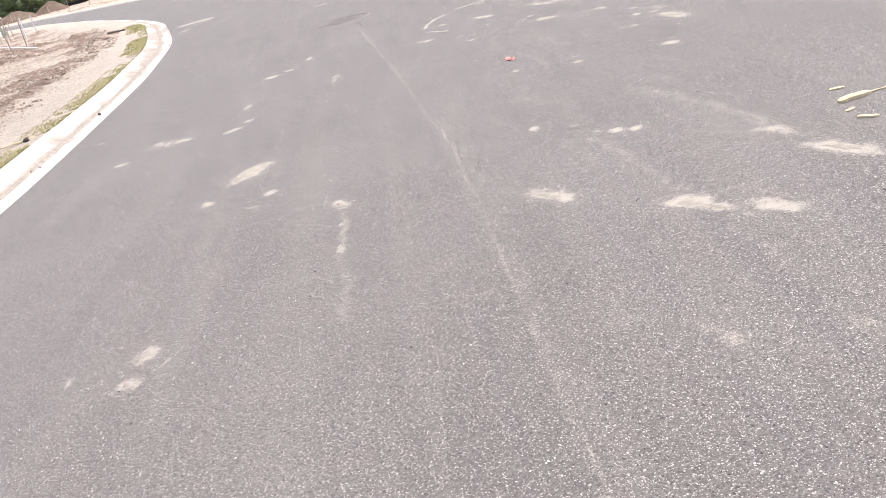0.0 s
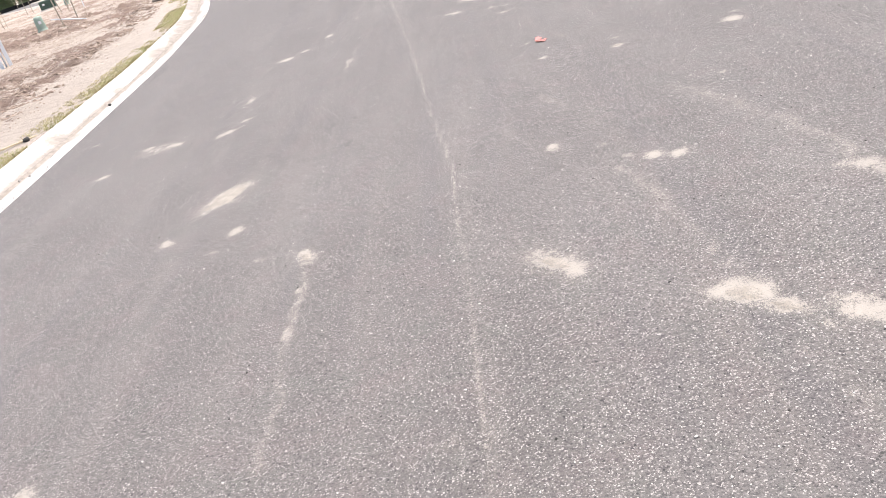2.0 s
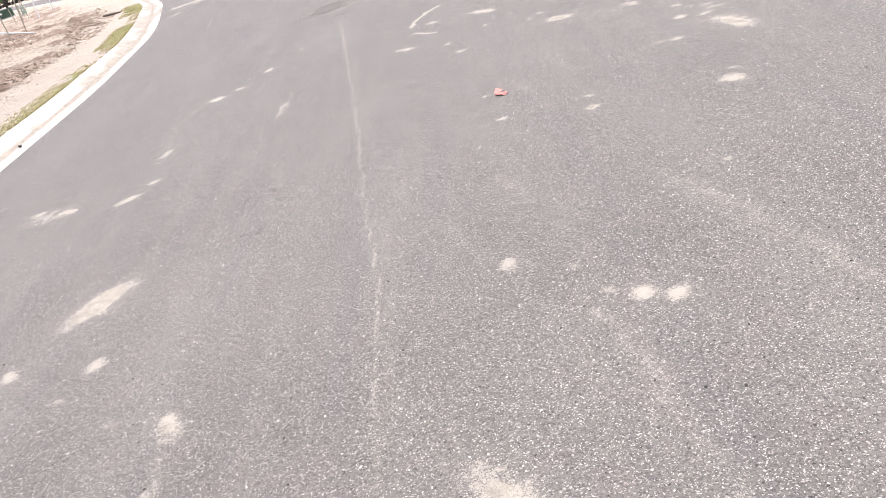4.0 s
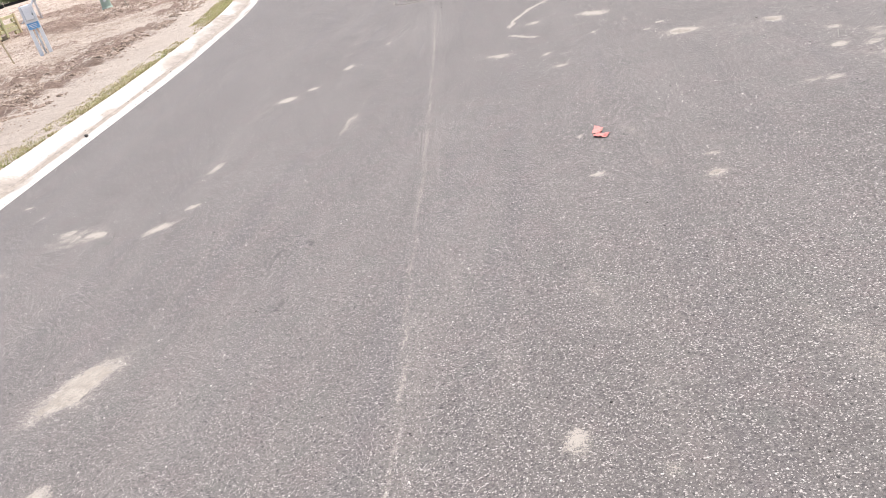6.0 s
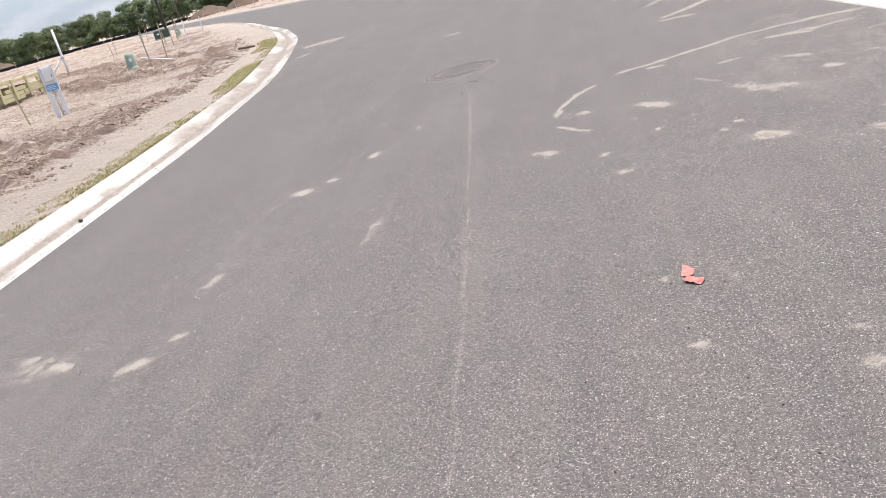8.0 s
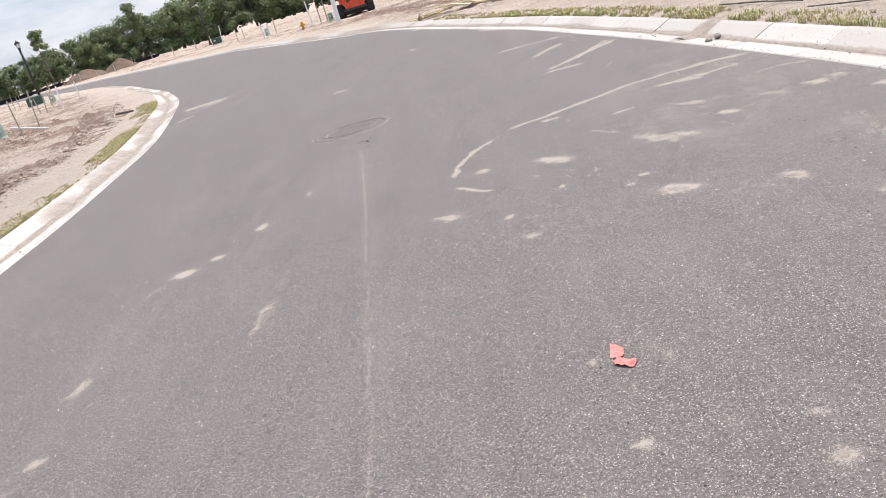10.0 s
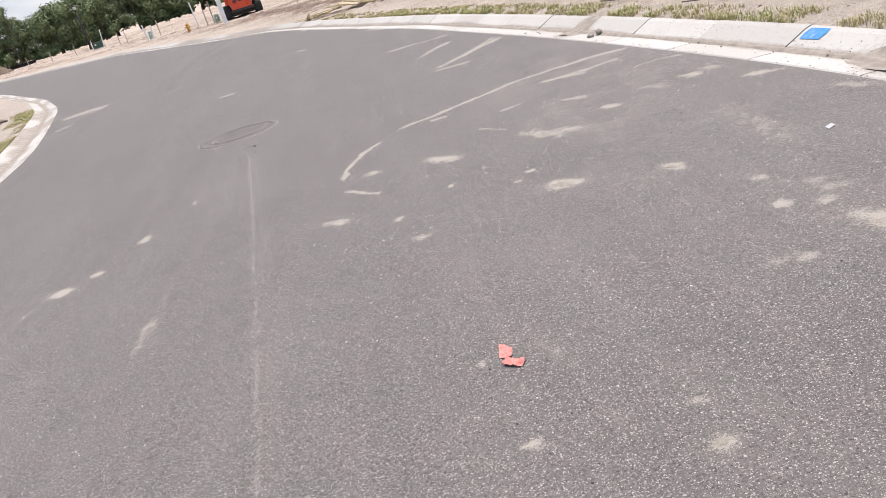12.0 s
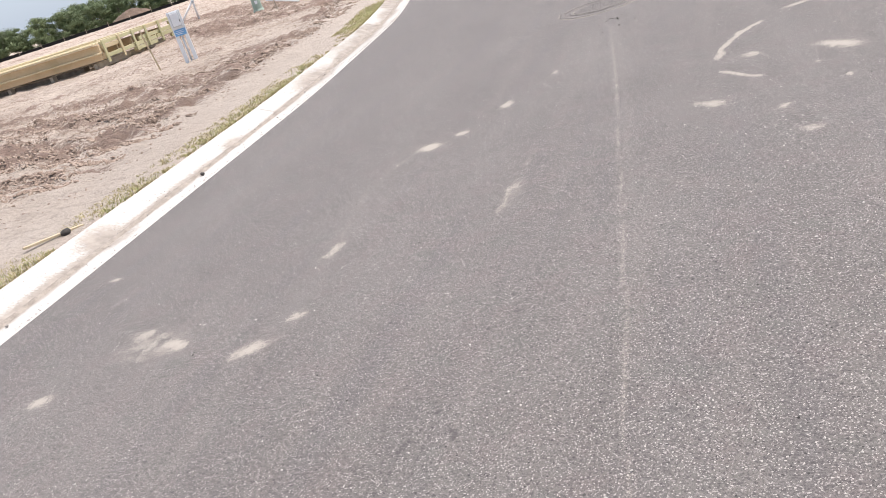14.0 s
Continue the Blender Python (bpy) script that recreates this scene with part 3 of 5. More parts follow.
dab(0.71, 2.11, 0.024, 0.036, 4, 0.85)
dab(1.09, 0.79, 0.018, 0.020, -89, 0.6)
dab(0.13, 2.61, 0.018, 0.020, -68, 0.4)
dab(0.75, 2.35, 0.018, 0.025, 62, 0.5)
dab(-3.50, 3.44, 0.046, 0.070, 61, 0.72)
dab(-3.22, 3.31, 0.048, 0.085, 71, 0.92)
dab(-3.36, 3.34, 0.191, 0.305, 69, 0.36)
dab(-2.63, 3.14, 0.049, 0.081, -63, 0.98)
dab(-2.52, 3.43, 0.034, 0.055, -19, 0.9)
dab(-2.65, 4.23, 0.037, 0.096, 5, 0.62)
dab(-3.74, 2.87, 0.050, 0.061, 77, 0.9)
dab(-2.56, 6.02, 0.073, 0.098, 75, 1.05)
dab(-2.35, 6.24, 0.041, 0.051, 61, 0.95)
dab(-2.11, 6.83, 0.053, 0.091, -3, 0.9)
dab(-4.42, 4.40, 0.022, 0.038, 77, 0.75)
dab(-1.61, 4.66, 0.105, 0.312, 17, 0.3)
dab(-0.48, 5.64, 0.046, 0.104, 40, 0.82)
dab(-0.06, 5.26, 0.028, 0.038, -38, 0.7)
dab(0.05, 4.79, 0.027, 0.045, 72, 0.9)
dab(-0.16, 6.67, 0.036, 0.058, 45, 0.8)
dab(0.35, 5.64, 0.018, 0.026, 14, 0.9)
dab(-1.81, 7.62, 0.022, 0.063, 7, 0.7)
dab(0.39, 6.41, 0.079, 0.169, 36, 0.95)
dab(0.97, 4.93, 0.081, 0.130, 45, 1.05)
dab(1.56, 4.62, 0.051, 0.080, 35, 1.0)
dab(1.72, 3.66, 0.031, 0.046, 20, 0.85)
dab(1.88, 3.56, 0.041, 0.050, -49, 0.6)
dab(1.78, 4.04, 0.064, 0.180, 20, 0.42)
dab(1.50, 3.07, 0.053, 0.066, 52, 0.52)
dab(1.42, 3.12, 0.052, 0.094, 88, 0.38)
dab(0.87, 5.40, 0.024, 0.035, 47, 0.8)
dab(0.76, 5.26, 0.021, 0.039, 41, 0.65)
dab(0.22, 6.08, 0.027, 0.047, 22, 0.5)
dab(0.35, 5.63, 0.018, 0.032, 15, 0.7)
dab(0.62, 5.83, 0.020, 0.031, 6, 0.5)
dab(1.16, 6.24, 0.073, 0.240, 30, 0.85)
dab(1.33, 6.13, 0.053, 0.150, 36, 0.7)
dab(1.75, 6.42, 0.043, 0.082, 28, 0.85)
dab(1.63, 7.03, 0.042, 0.143, 35, 0.7)
dab(0.12, 3.05, 0.018, 0.021, 33, 0.75)
dab(0.41, 2.97, 0.018, 0.021, 89, 0.55)
dab(0.23, 2.79, 0.018, 0.020, 60, 0.5)
dab(0.18, 2.41, 0.018, 0.031, 71, 0.95)
dab(0.71, 2.12, 0.033, 0.036, -33, 1.05)
dab(0.73, 2.36, 0.018, 0.023, 75, 0.6)
dab(-0.06, 5.26, 0.027, 0.041, 24, 0.65)
dab(0.05, 4.78, 0.026, 0.041, 76, 0.8)
dab(-0.18, 6.64, 0.038, 0.090, 50, 0.65)
dab(2.51, 6.59, 0.066, 0.132, 46, 0.75)
dab(2.81, 6.03, 0.068, 0.144, 53, 0.8)
dab(2.69, 6.62, 0.100, 0.181, 10, 0.45)
dab(2.18, 6.58, 0.100, 0.207, 20, 0.35)
dab(2.95, 5.08, 0.048, 0.141, 33, 0.5)
dab(-0.37, 4.15, 0.049, 0.272, 36, 0.22)
dab(1.34, 4.53, 0.208, 0.443, 18, 0.22)
dab(2.23, 4.98, 0.158, 0.814, -5, 0.28)
dab(1.98, 3.70, 0.087, 0.253, 18, 0.36)
# dabs of tar
flecks = ((-1.37, 1.64), (-1.39, 1.84), (-1.01, 1.89), (-1.44, 2.5), (-1.52, 3.05), (-1.05, 3.21), (-1.36, 3.33), (-1.46, 1.84), (-1.38, 2.3), (-1.54, 2.27),
             (-1.51, 2.46), (-1.37, 3.03), (-1.36, 3.76), (-1.27, 3.16), (-1.91, 3.19), (-1.48, 2.88), (-1.25, 3.54), (-1.94, 3.5), (-2.18, -2.0))

cols = 330
rows_y = np.concatenate([np.arange(-60, -8, 2.0), np.arange(-8, -4.5, 0.05), np.arange(-4.5, 11, 0.024), spaced(11, 138, 0.03, 1.03, 2.0)])
U = np.linspace(0, 1, cols)
Yr = np.repeat(rows_y[:, None], cols, 1)
Xr = LEFT(Yr) + (RIGHT(Yr) - LEFT(Yr)) * U[None, :]
wx, wy = Xr + 0.11 * (fbm(Xr * 6, Yr * 6, 4, 71) - 0.5), Yr + 0.11 * (fbm(Xr * 6 + 40, Yr * 6, 4, 72) - 0.5)
sx, sy = wx + 0.09 * (fbm(Xr * 17, Yr * 17, 3, 74) - 0.5), wy + 0.13 * (fbm(Xr * 17 + 20, Yr * 17, 3, 75) - 0.5)
dust = 0.1 * np.clip(fbm(Xr * 0.9, Yr * 0.35, 4, 73) - 0.4, 0, 1)
# a broad pale, speckled field right of the middle, y 2.5 to 13
dust = dust + np.clip((Xr + 0.6) / 1.8, 0, 1) * np.clip((Yr - 2.5) / 3.0, 0, 1) * np.clip((13 - Yr) / 4, 0, 1) * np.clip(0.55 * fbm(Xr * 2.6, Yr * 3.2, 4, 76) - 0.08, 0, 0.3)
grainy = 0.3 + 1.4 * fbm(Xr * 19, Yr * 19, 3, 70)
for x, y, rx, ry, a, amp in dabs:
    keep = min(1.0, ry / 0.16)
    dx, dy = Xr + keep * (sx - Xr) - x, Yr + keep * (sy - Yr) - y
    u, v = dx * math.cos(a) + dy * math.sin(a), -dx * math.sin(a) + dy * math.cos(a)
    q = np.sqrt((u / rx) ** 2 + (v / ry) ** 2)
    dust = np.maximum(dust, 1.3 * amp * grainy * np.exp(-(q / 1.02) ** 2))
    dust = np.maximum(dust, 0.44 * amp * np.exp(-(q / 2.1) ** 2))
for pts, w, amp, even in lines:
    d, s = near_line(wx + even * 0.75 * (Xr - wx), wy, pts)
    ragged = 0.2 + 1.35 * fbm(Xr * 3.4, Yr * 3.4, 4, 77)
    ragged = ragged + even * (0.75 + 0.5 * fbm(Xr * 5, Yr * 5, 3, 78) - ragged)
    dust = np.maximum(dust, amp * ragged * np.exp(-(d / w) ** 2) * np.clip(np.minimum(s, 1 - s) * 12 + 0.2, 0, 1))
dust = np.maximum(dust, 0.5 * np.clip(1 - (RIGHT(Yr) - Xr) / 0.5, 0, 1) * fbm(Xr * 1.6, Yr * 0.9, 3, 79))
d_seam, _ = near_line(Xr + 0.3 * (wx - Xr), Yr, SEAM)
right_of = np.clip((Xr - np.interp(Yr, [p[1] for p in SEAM], [p[0] for p in SEAM])) / 0.1, -1, 1) * 0.5 + 0.5
coarse = 0.25 + 0.45 * right_of * (0.5 + fbm(Xr * 0.5, Yr * 0.3, 3, 81)) + 0.25 * fbm(Xr * 1.3, Yr * 0.5, 3, 82) + 0.75 * np.exp(-(d_seam / 0.05) ** 2)
lane = np.exp(-((Xr + 3.2) / 0.9) ** 2)
coarse = np.clip(coarse - 0.15 * lane, 0, 1)
fleck = np.zeros(Xr.shape)
for k, (x, y) in enumerate(flecks):
    fleck = np.maximum(fleck, (0.7 + 0.3 * math.sin(k * 2.4)) * np.exp(-((sx - x) / 0.024) ** 2 - ((sy - y) / (0.022 + 0.008 * math.sin(k * 1.7))) ** 2))
Zr = 0.002 * (fbm(Xr * 0.8, Yr * 0.8, 3, 83) - 0.5) - 0.004 * np.exp(-(d_seam / 0.012) ** 2)
road = grid_mesh("road", np.stack([Xr, Yr, Zr], -1), ASPHALT, {"dust": dust, "coarse": coarse, "fleck": fleck})
tagged(road, "weathered grey asphalt road dusted with sand", "road", kind="structure")


# ---------------------------------------------------------------- kerbs
PROFILE = ((0.0, -0.12), (0.0, 0.0), (0.012, 0.008), (0.27, -0.012), (0.33, -0.002), (0.53, 0.088), (0.585, 0.102), (0.612, 0.094), (KERB, 0.075), (KERB, -0.12))


def outward(edge, side, y):
    dx = (edge(y + 0.3) - edge(y - 0.3)) / 0.6
    n = np.array([1.0, -dx]) / math.hypot(1, dx)
    return n * side


def swept(edge, side, y0, y1, profile, n):
    """Points of a profile carried along a road edge."""
    rings = []
    for y in np.linspace(y0, y1, n):
        o = outward(edge, side, y)
        rings.append([(edge(y) + o[0] * d, y + o[1] * d, z) for d, z in profile])
    return rings


def solid_sweep(name, rings, material, parent, smooth=False, dirt=None):
    k = len(rings[0])
    verts = [p for r in rings for p in r]
    faces = [(i * k + j, i * k + j + 1, (i + 1) * k + j + 1, (i + 1) * k + j) for i in range(len(rings) - 1) for j in range(k - 1)]
    faces += [tuple(range(k)), tuple(reversed(range((len(rings) - 1) * k, len(rings) * k)))]
    ob = sheet(name, verts, faces, material, parent, smooth)
    if dirt is not None:
        a = ob.data.attributes.new("dirt", "FLOAT", "POINT")
        a.data.foreach_set("value", np.asarray(dirt, np.float32).reshape(-1))
    return ob


def fine_profile(profile, step=0.035):
    out = [profile[0]]
    for (d0, z0), (d1, z1) in zip(profile[1:-1], profile[2:-1]):
        n = max(1, int(round((d1 - d0) / step)))
        out += [(d0 + (d1 - d0) * i / n, z0 + (z1 - z0) * i / n) for i in range(n)]
    return out + [profile[-2], profile[-1]]


def kerb(name, edge, side, label, joint, slab, spots, dusty):
    whole = tagged(new(name), label, "kerb", kind="structure")
    solid_sweep("bed", swept(edge, side, -50, 135, ((0.01, -0.19), (0.01, -0.012), (0.3, -0.03), (0.5, 0.06), (0.6, 0.08), (0.61, -0.19)), 260), SEDIMENT, whole)
    y = -40.0
    while y < 130:
        length = slab if -6 < y < 48 else 8.0
        slope = math.hypot(1, (edge(y + 0.3) - edge(y - 0.3)) / 0.6)
        nxt = y + length / slope
        lift = random.uniform(-0.004, 0.004)
        prof = [(d, z + (lift if 0.3 < d and z > -0.1 else 0)) for d, z in (fine_profile(PROFILE) if length < 4 else PROFILE)]
        n = int(20 * slab) if -3 < y < 16 else int(7 * slab)
        rings = swept(edge, side, y, nxt - joint / slope, prof, n)
        Y = np.repeat(np.linspace(y, nxt, n)[:, None], len(prof), 1)
        D = np.repeat(np.array([p[0] for p in prof])[None, :], n, 0)
        width = 0.035 + 0.075 * fbm(Y * 0.9, D * 0 + 2 + side, 4, 91)
        dirt = 1.05 * np.exp(-((D - 0.3) / width) ** 2) + 0.3 * np.clip(1 - D / 0.28, 0, 1) * fbm(Y * 1.7, D * 4, 3, 95)
        dirt += dusty * np.clip(fbm(Y * 0.55 + 9, D * 2, 4, 96) - 0.4, 0, 1) * 3.2 * np.clip((Y - 6) / 8, 0.2, 1)
        for sy, ly, reach in spots:
            dirt = np.maximum(dirt, 1.25 - 0.8 * np.hypot((Y - sy) / ly, (D - 0.32) / reach))
        dirt[:, 0] = dirt[:, -1] = 0.5
        solid_sweep("kerb_slab", rings, CONCRETE, whole, False, dirt)
        y = nxt
    return whole


kerb("kerb_left", LEFT, -1, "white concrete rolled kerb with sandy gutter", 0.004, 3.05,
     ((5.35, 0.34, 0.24), (7.9, 0.3, 0.12), (10.9, 0.9, 0.24), (13.8, 0.9, 0.22), (16.6, 1.0, 0.2), (19.6, 1.2, 0.2), (24, 2, 0.25), (1.2, 0.5, 0.2)), 1.0)
kerb("kerb_right", RIGHT, 1, "white concrete rolled kerb in jointed slabs", 0.014, 1.3, ((5.0, 0.6, 0.33), (10.4, 0.25, 0.35), (1.6, 0.7, 0.25), (33, 3, 0.4), (40, 3, 0.4)), 0.35)


def gutter_sand(name, edge, side, spots, label):
    """Sediment lying in the gutter and washed over the kerb in places."""
    ys = np.concatenate([np.arange(-8, 20, 0.05), spaced(20, 100, 0.1, 1.02, 1.0)])
    ds = np.linspace(0.12, 0.64, 27)
    Y, D = np.meshgrid(ys, ds, indexing="ij")
    prof = np.interp(D, [p[0] for p in PROFILE[1:-1]], [p[1] for p in PROFILE[1:-1]])
    half = 0.01 + 0.07 * (fbm(Y * 1.3, D * 0 + 2, 4, 91) - 0.3) + 0.03 * (fbm(Y * 9, D * 0 + 5, 2, 92) - 0.5)
    h = 0.02 * (1 - np.abs(D - 0.295) / np.maximum(half, 0.01))
    for y, ly, reach in spots:
        q = np.hypot((Y - y) / ly, (D - 0.3) / reach)
        h = np.maximum(h, 0.022 * (1.0 - q) + 0.02 * (fbm(Y * 5, D * 9, 3, 93) - 0.5))
    h = np.clip(h, -0.012, 0.014) + 0.006 * (fbm(Y * 14, D * 14, 3, 94) - 0.5)
    n = np.array([outward(edge, side, y) for y in ys])
    X = edge(Y) + n[:, 0:1] * D
    P = np.stack([X, Y + n[:, 1:2] * D, prof + h], -1)
    if side > 0:
        P = P[:, ::-1]
    return tagged(grid_mesh(name, P[:, ::-1], SEDIMENT), label, "sediment", kind="stuff")


gutter_sand("gutter_sediment", LEFT, -1, (), "brown sandy sediment lying along the gutter")
gutter_sand("gutter_sediment", RIGHT, 1, ((4.85, 0.75, 0.34), (10.4, 0.22, 0.4)), "brown sandy sediment lying along the gutter")

# blue utility mark on the sloping kerb
bm = bmesh.new()
ring = []
for y, d in ((6.42, 0.545), (6.2, 0.55), (6.19, 0.5), (6.2, 0.435), (6.42, 0.425), (6.43, 0.48)):
    o = outward(RIGHT, 1, y)
    z = np.interp(d, [p[0] for p in PROFILE[1:-1]], [p[1] for p in PROFILE[1:-1]])
    ring.append(bm.verts.new((RIGHT(y) + o[0] * d, y + o[1] * d, z + 0.0045)))
bm.faces.new(ring)
bmesh.ops.subdivide_edges(bm, edges=bm.edges[:], cuts=3, use_grid_fill=True)
bmesh.ops.recalc_face_normals(bm, faces=bm.faces)
if sum(f.normal.z for f in bm.faces) < 0:
    bmesh.ops.reverse_faces(bm, faces=bm.faces[:])
tagged(part("paint_mark", bm, BLUE_PAINT), "bright blue sprayed utility mark on the kerb", "paint mark")


# ---------------------------------------------------------------- things on the road
def sand_patch(x, y, rx, ry, turn, seed):
    """A thin drift of sand with a ragged edge."""
    n, rings = 64, 7
    verts, faces = [(0, 0, 0.007)], []
    for k in range(1, rings + 1):
        q = k / rings
        for i in range(n):
            a = 2 * math.pi * i / n
            rag = 1 + 0.4 * noise.noise((math.cos(a) * 1.6 + seed * 5, math.sin(a) * 1.6, seed)) + 0.22 * noise.noise((math.cos(a) * 6, math.sin(a) * 6 + seed * 3, 2.0))
            rag += 0.3 * noise.noise((math.cos(a) * 15 + seed, math.sin(a) * 15, 5.0))
            z = 0.0075 * (1 - q * q) - 0.0012 * q + 0.0015 * noise.noise((a * 3, k * 1.7, seed))
            verts.append((rx * q * rag * math.cos(a), ry * q * rag * math.sin(a), z))
    faces += [(0, 1 + i, 1 + (i + 1) % n) for i in range(n)]
    faces += [(1 + k * n + i, 1 + (k + 1) * n + i, 1 + (k + 1) * n + (i + 1) % n, 1 + k * n + (i + 1) % n) for k in range(rings - 1) for i in range(n)]
    ob = sheet("sand_patch", verts, faces, SAND)
    ob.matrix_basis = pose(x, y, 0.001, 0, 0, turn)
    return tagged(ob, "thin ragged drift of pale sand on asphalt", "sand", "sand drifts on the road")


for i, (x, y, rx, ry, turn) in enumerate(((-2.2, 1.23, 0.115, 0.203, -24), (0.41, -1.63, 0.071, 0.107, 40), (0.5, -1.77, 0.037, 0.083, 38), (1.27, -1.42, 0.062, 0.176, 32), (-0.18, -1.03, 0.055, 0.12, 35),
                                          (0.97, 4.93, 0.081, 0.13, 45), (1.56, 4.62, 0.051, 0.08, 35), (1.93, 3.11, 0.08, 0.206, 16), (-1.4, -0.21, 0.037, 0.074, 32), (0.71, 2.12, 0.036, 0.04, -33),
                                          (-2.33, -2.02, 0.04, 0.045, 40), (-2.31, -1.75, 0.035, 0.06, -2))):
    sand_patch(x, y, rx * (0.8 if i == 0 else 0.6), ry * (0.85 if i == 0 else 0.6), turn, i * 1.7 + 0.3)


def plastic_scrap():
    """A torn strip of red plastic in two crumpled lobes."""
    top = empty("plastic_scrap", (0.231, 3.03, 0.003), 0, "crumpled faded red plastic scrap on asphalt", "litter")
    top.scale = (0.86, 0.86, 0.86)
    for name, outline, lift, seed in (("torn_sheet", ((-0.025, 0.15), (0.028, 0.075), (0.01, -0.01), (-0.05, 0.01)), 0.008, 1.0),
                                      ("folded_strip", ((-0.045, -0.035), (-0.02, 0.0), (0.066, -0.075), (0.03, -0.125), (-0.04, -0.07)), 0.018, 4.0)):
        bm = bmesh.new()
        bm.faces.new([bm.verts.new((x, y, 0)) for x, y in outline])
        bmesh.ops.triangulate(bm, faces=bm.faces[:])
        bmesh.ops.subdivide_edges(bm, edges=bm.edges[:], cuts=7, use_grid_fill=True)
        bmesh.ops.recalc_face_normals(bm, faces=bm.faces)
        for v in bm.verts:
            c = v.co
            jag = noise.noise((c.x * 55 + seed, c.y * 55, 3.1)) * 0.006 * (1 if v.is_boundary else 0)
            h = abs(noise.noise((c.x * 26 + seed, c.y * 26, 0.5))) * 1.6 + 0.35 * noise.noise((c.x * 70, c.y * 70 + seed, 1.5))
            v.co = Vector((c.x + jag, c.y - jag, max(0.0015, lift * h)))
        bmesh.ops.solidify(bm, geom=bm.faces[:], thickness=0.0012)
        part(name, bm, RED_PLASTIC, top)


plastic_scrap()


def splinter(x, y, length, width, thick, turn, label, seed):
    """A broken piece of board with torn ends."""
    bm = bmesh.new()
    n = 14
    rings = []
    for i in range(n + 1):
        s = i / n
        w = width * (0.25 + 0.75 * min(1, 7 * s + 0.2, 7 * (1 - s) + 0.1)) * (1 + 0.3 * noise.noise((s * 6, seed, 0)))
        o = width * 0.25 * noise.noise((s * 4, seed, 7))
        h = thick * (0.6 + 0.4 * min(1, 8 * s, 8 * (1 - s)) + 0.25 * noise.noise((s * 9, seed, 3)))
        X = (s - 0.5) * length
        rings.append([bm.verts.new(p) for p in ((X, o - w / 2, 0), (X, o + w / 2, 0), (X, o + w * 0.42, h), (X, o + w * 0.1, h * 1.12), (X, o - w * 0.44, h * 0.9))])
    for a, b in zip(rings, rings[1:]):
        for j in range(5):
            bm.faces.new((a[j], a[(j + 1) % 5], b[(j + 1) % 5], b[j]))
    bm.faces.new(rings[0][::-1])
    bm.faces.new(rings[-1])
    bmesh.ops.recalc_face_normals(bm, faces=bm.faces)
    ob = part("wood_splinter", bm, SPLINTER)
    ob.matrix_basis = pose(x, y, 0.002, 0, 0, turn)
    return tagged(ob, label, "wood scrap", "wood scraps on the road")


splinter(1.7, -0.75, 0.21, 0.055, 0.02, 8, "splintered pale pine board fragment lying on asphalt", 1.0)
splinter(1.87, -0.72, 0.16, 0.012, 0.006, 6, "thin pale wood sliver lying on asphalt", 2.0)
splinter(1.72, -0.51, 0.09, 0.03, 0.008, -8, "small greyish wood chip lying on asphalt", 3.0)
splinter(1.58, -1.11, 0.11, 0.03, 0.01, -38, "small pale pine chip lying on asphalt", 4.0)
splinter(1.58, -0.93, 0.07, 0.025, 0.006, 20, "small greyish wood chip lying on asphalt", 5.0)

bm = bmesh.new()
bm.faces.new([bm.verts.new(p) for p in ((0, 0, 0.004), (0.09, 0.01, 0.014), (0.1, 0.07, 0.02), (0.03, 0.075, 0.006))])
bmesh.ops.solidify(bm, geom=bm.faces[:], thickness=0.0015)
scrap = tagged(part("paper_scrap", bm, WHITE_PAINT), "small torn white paper scrap on asphalt", "litter")
scrap.matrix_basis = pose(2.4, 4.42, 0.002, 0, 0, 15) @ Matrix.Diagonal((0.6, 0.6, 0.6, 1))


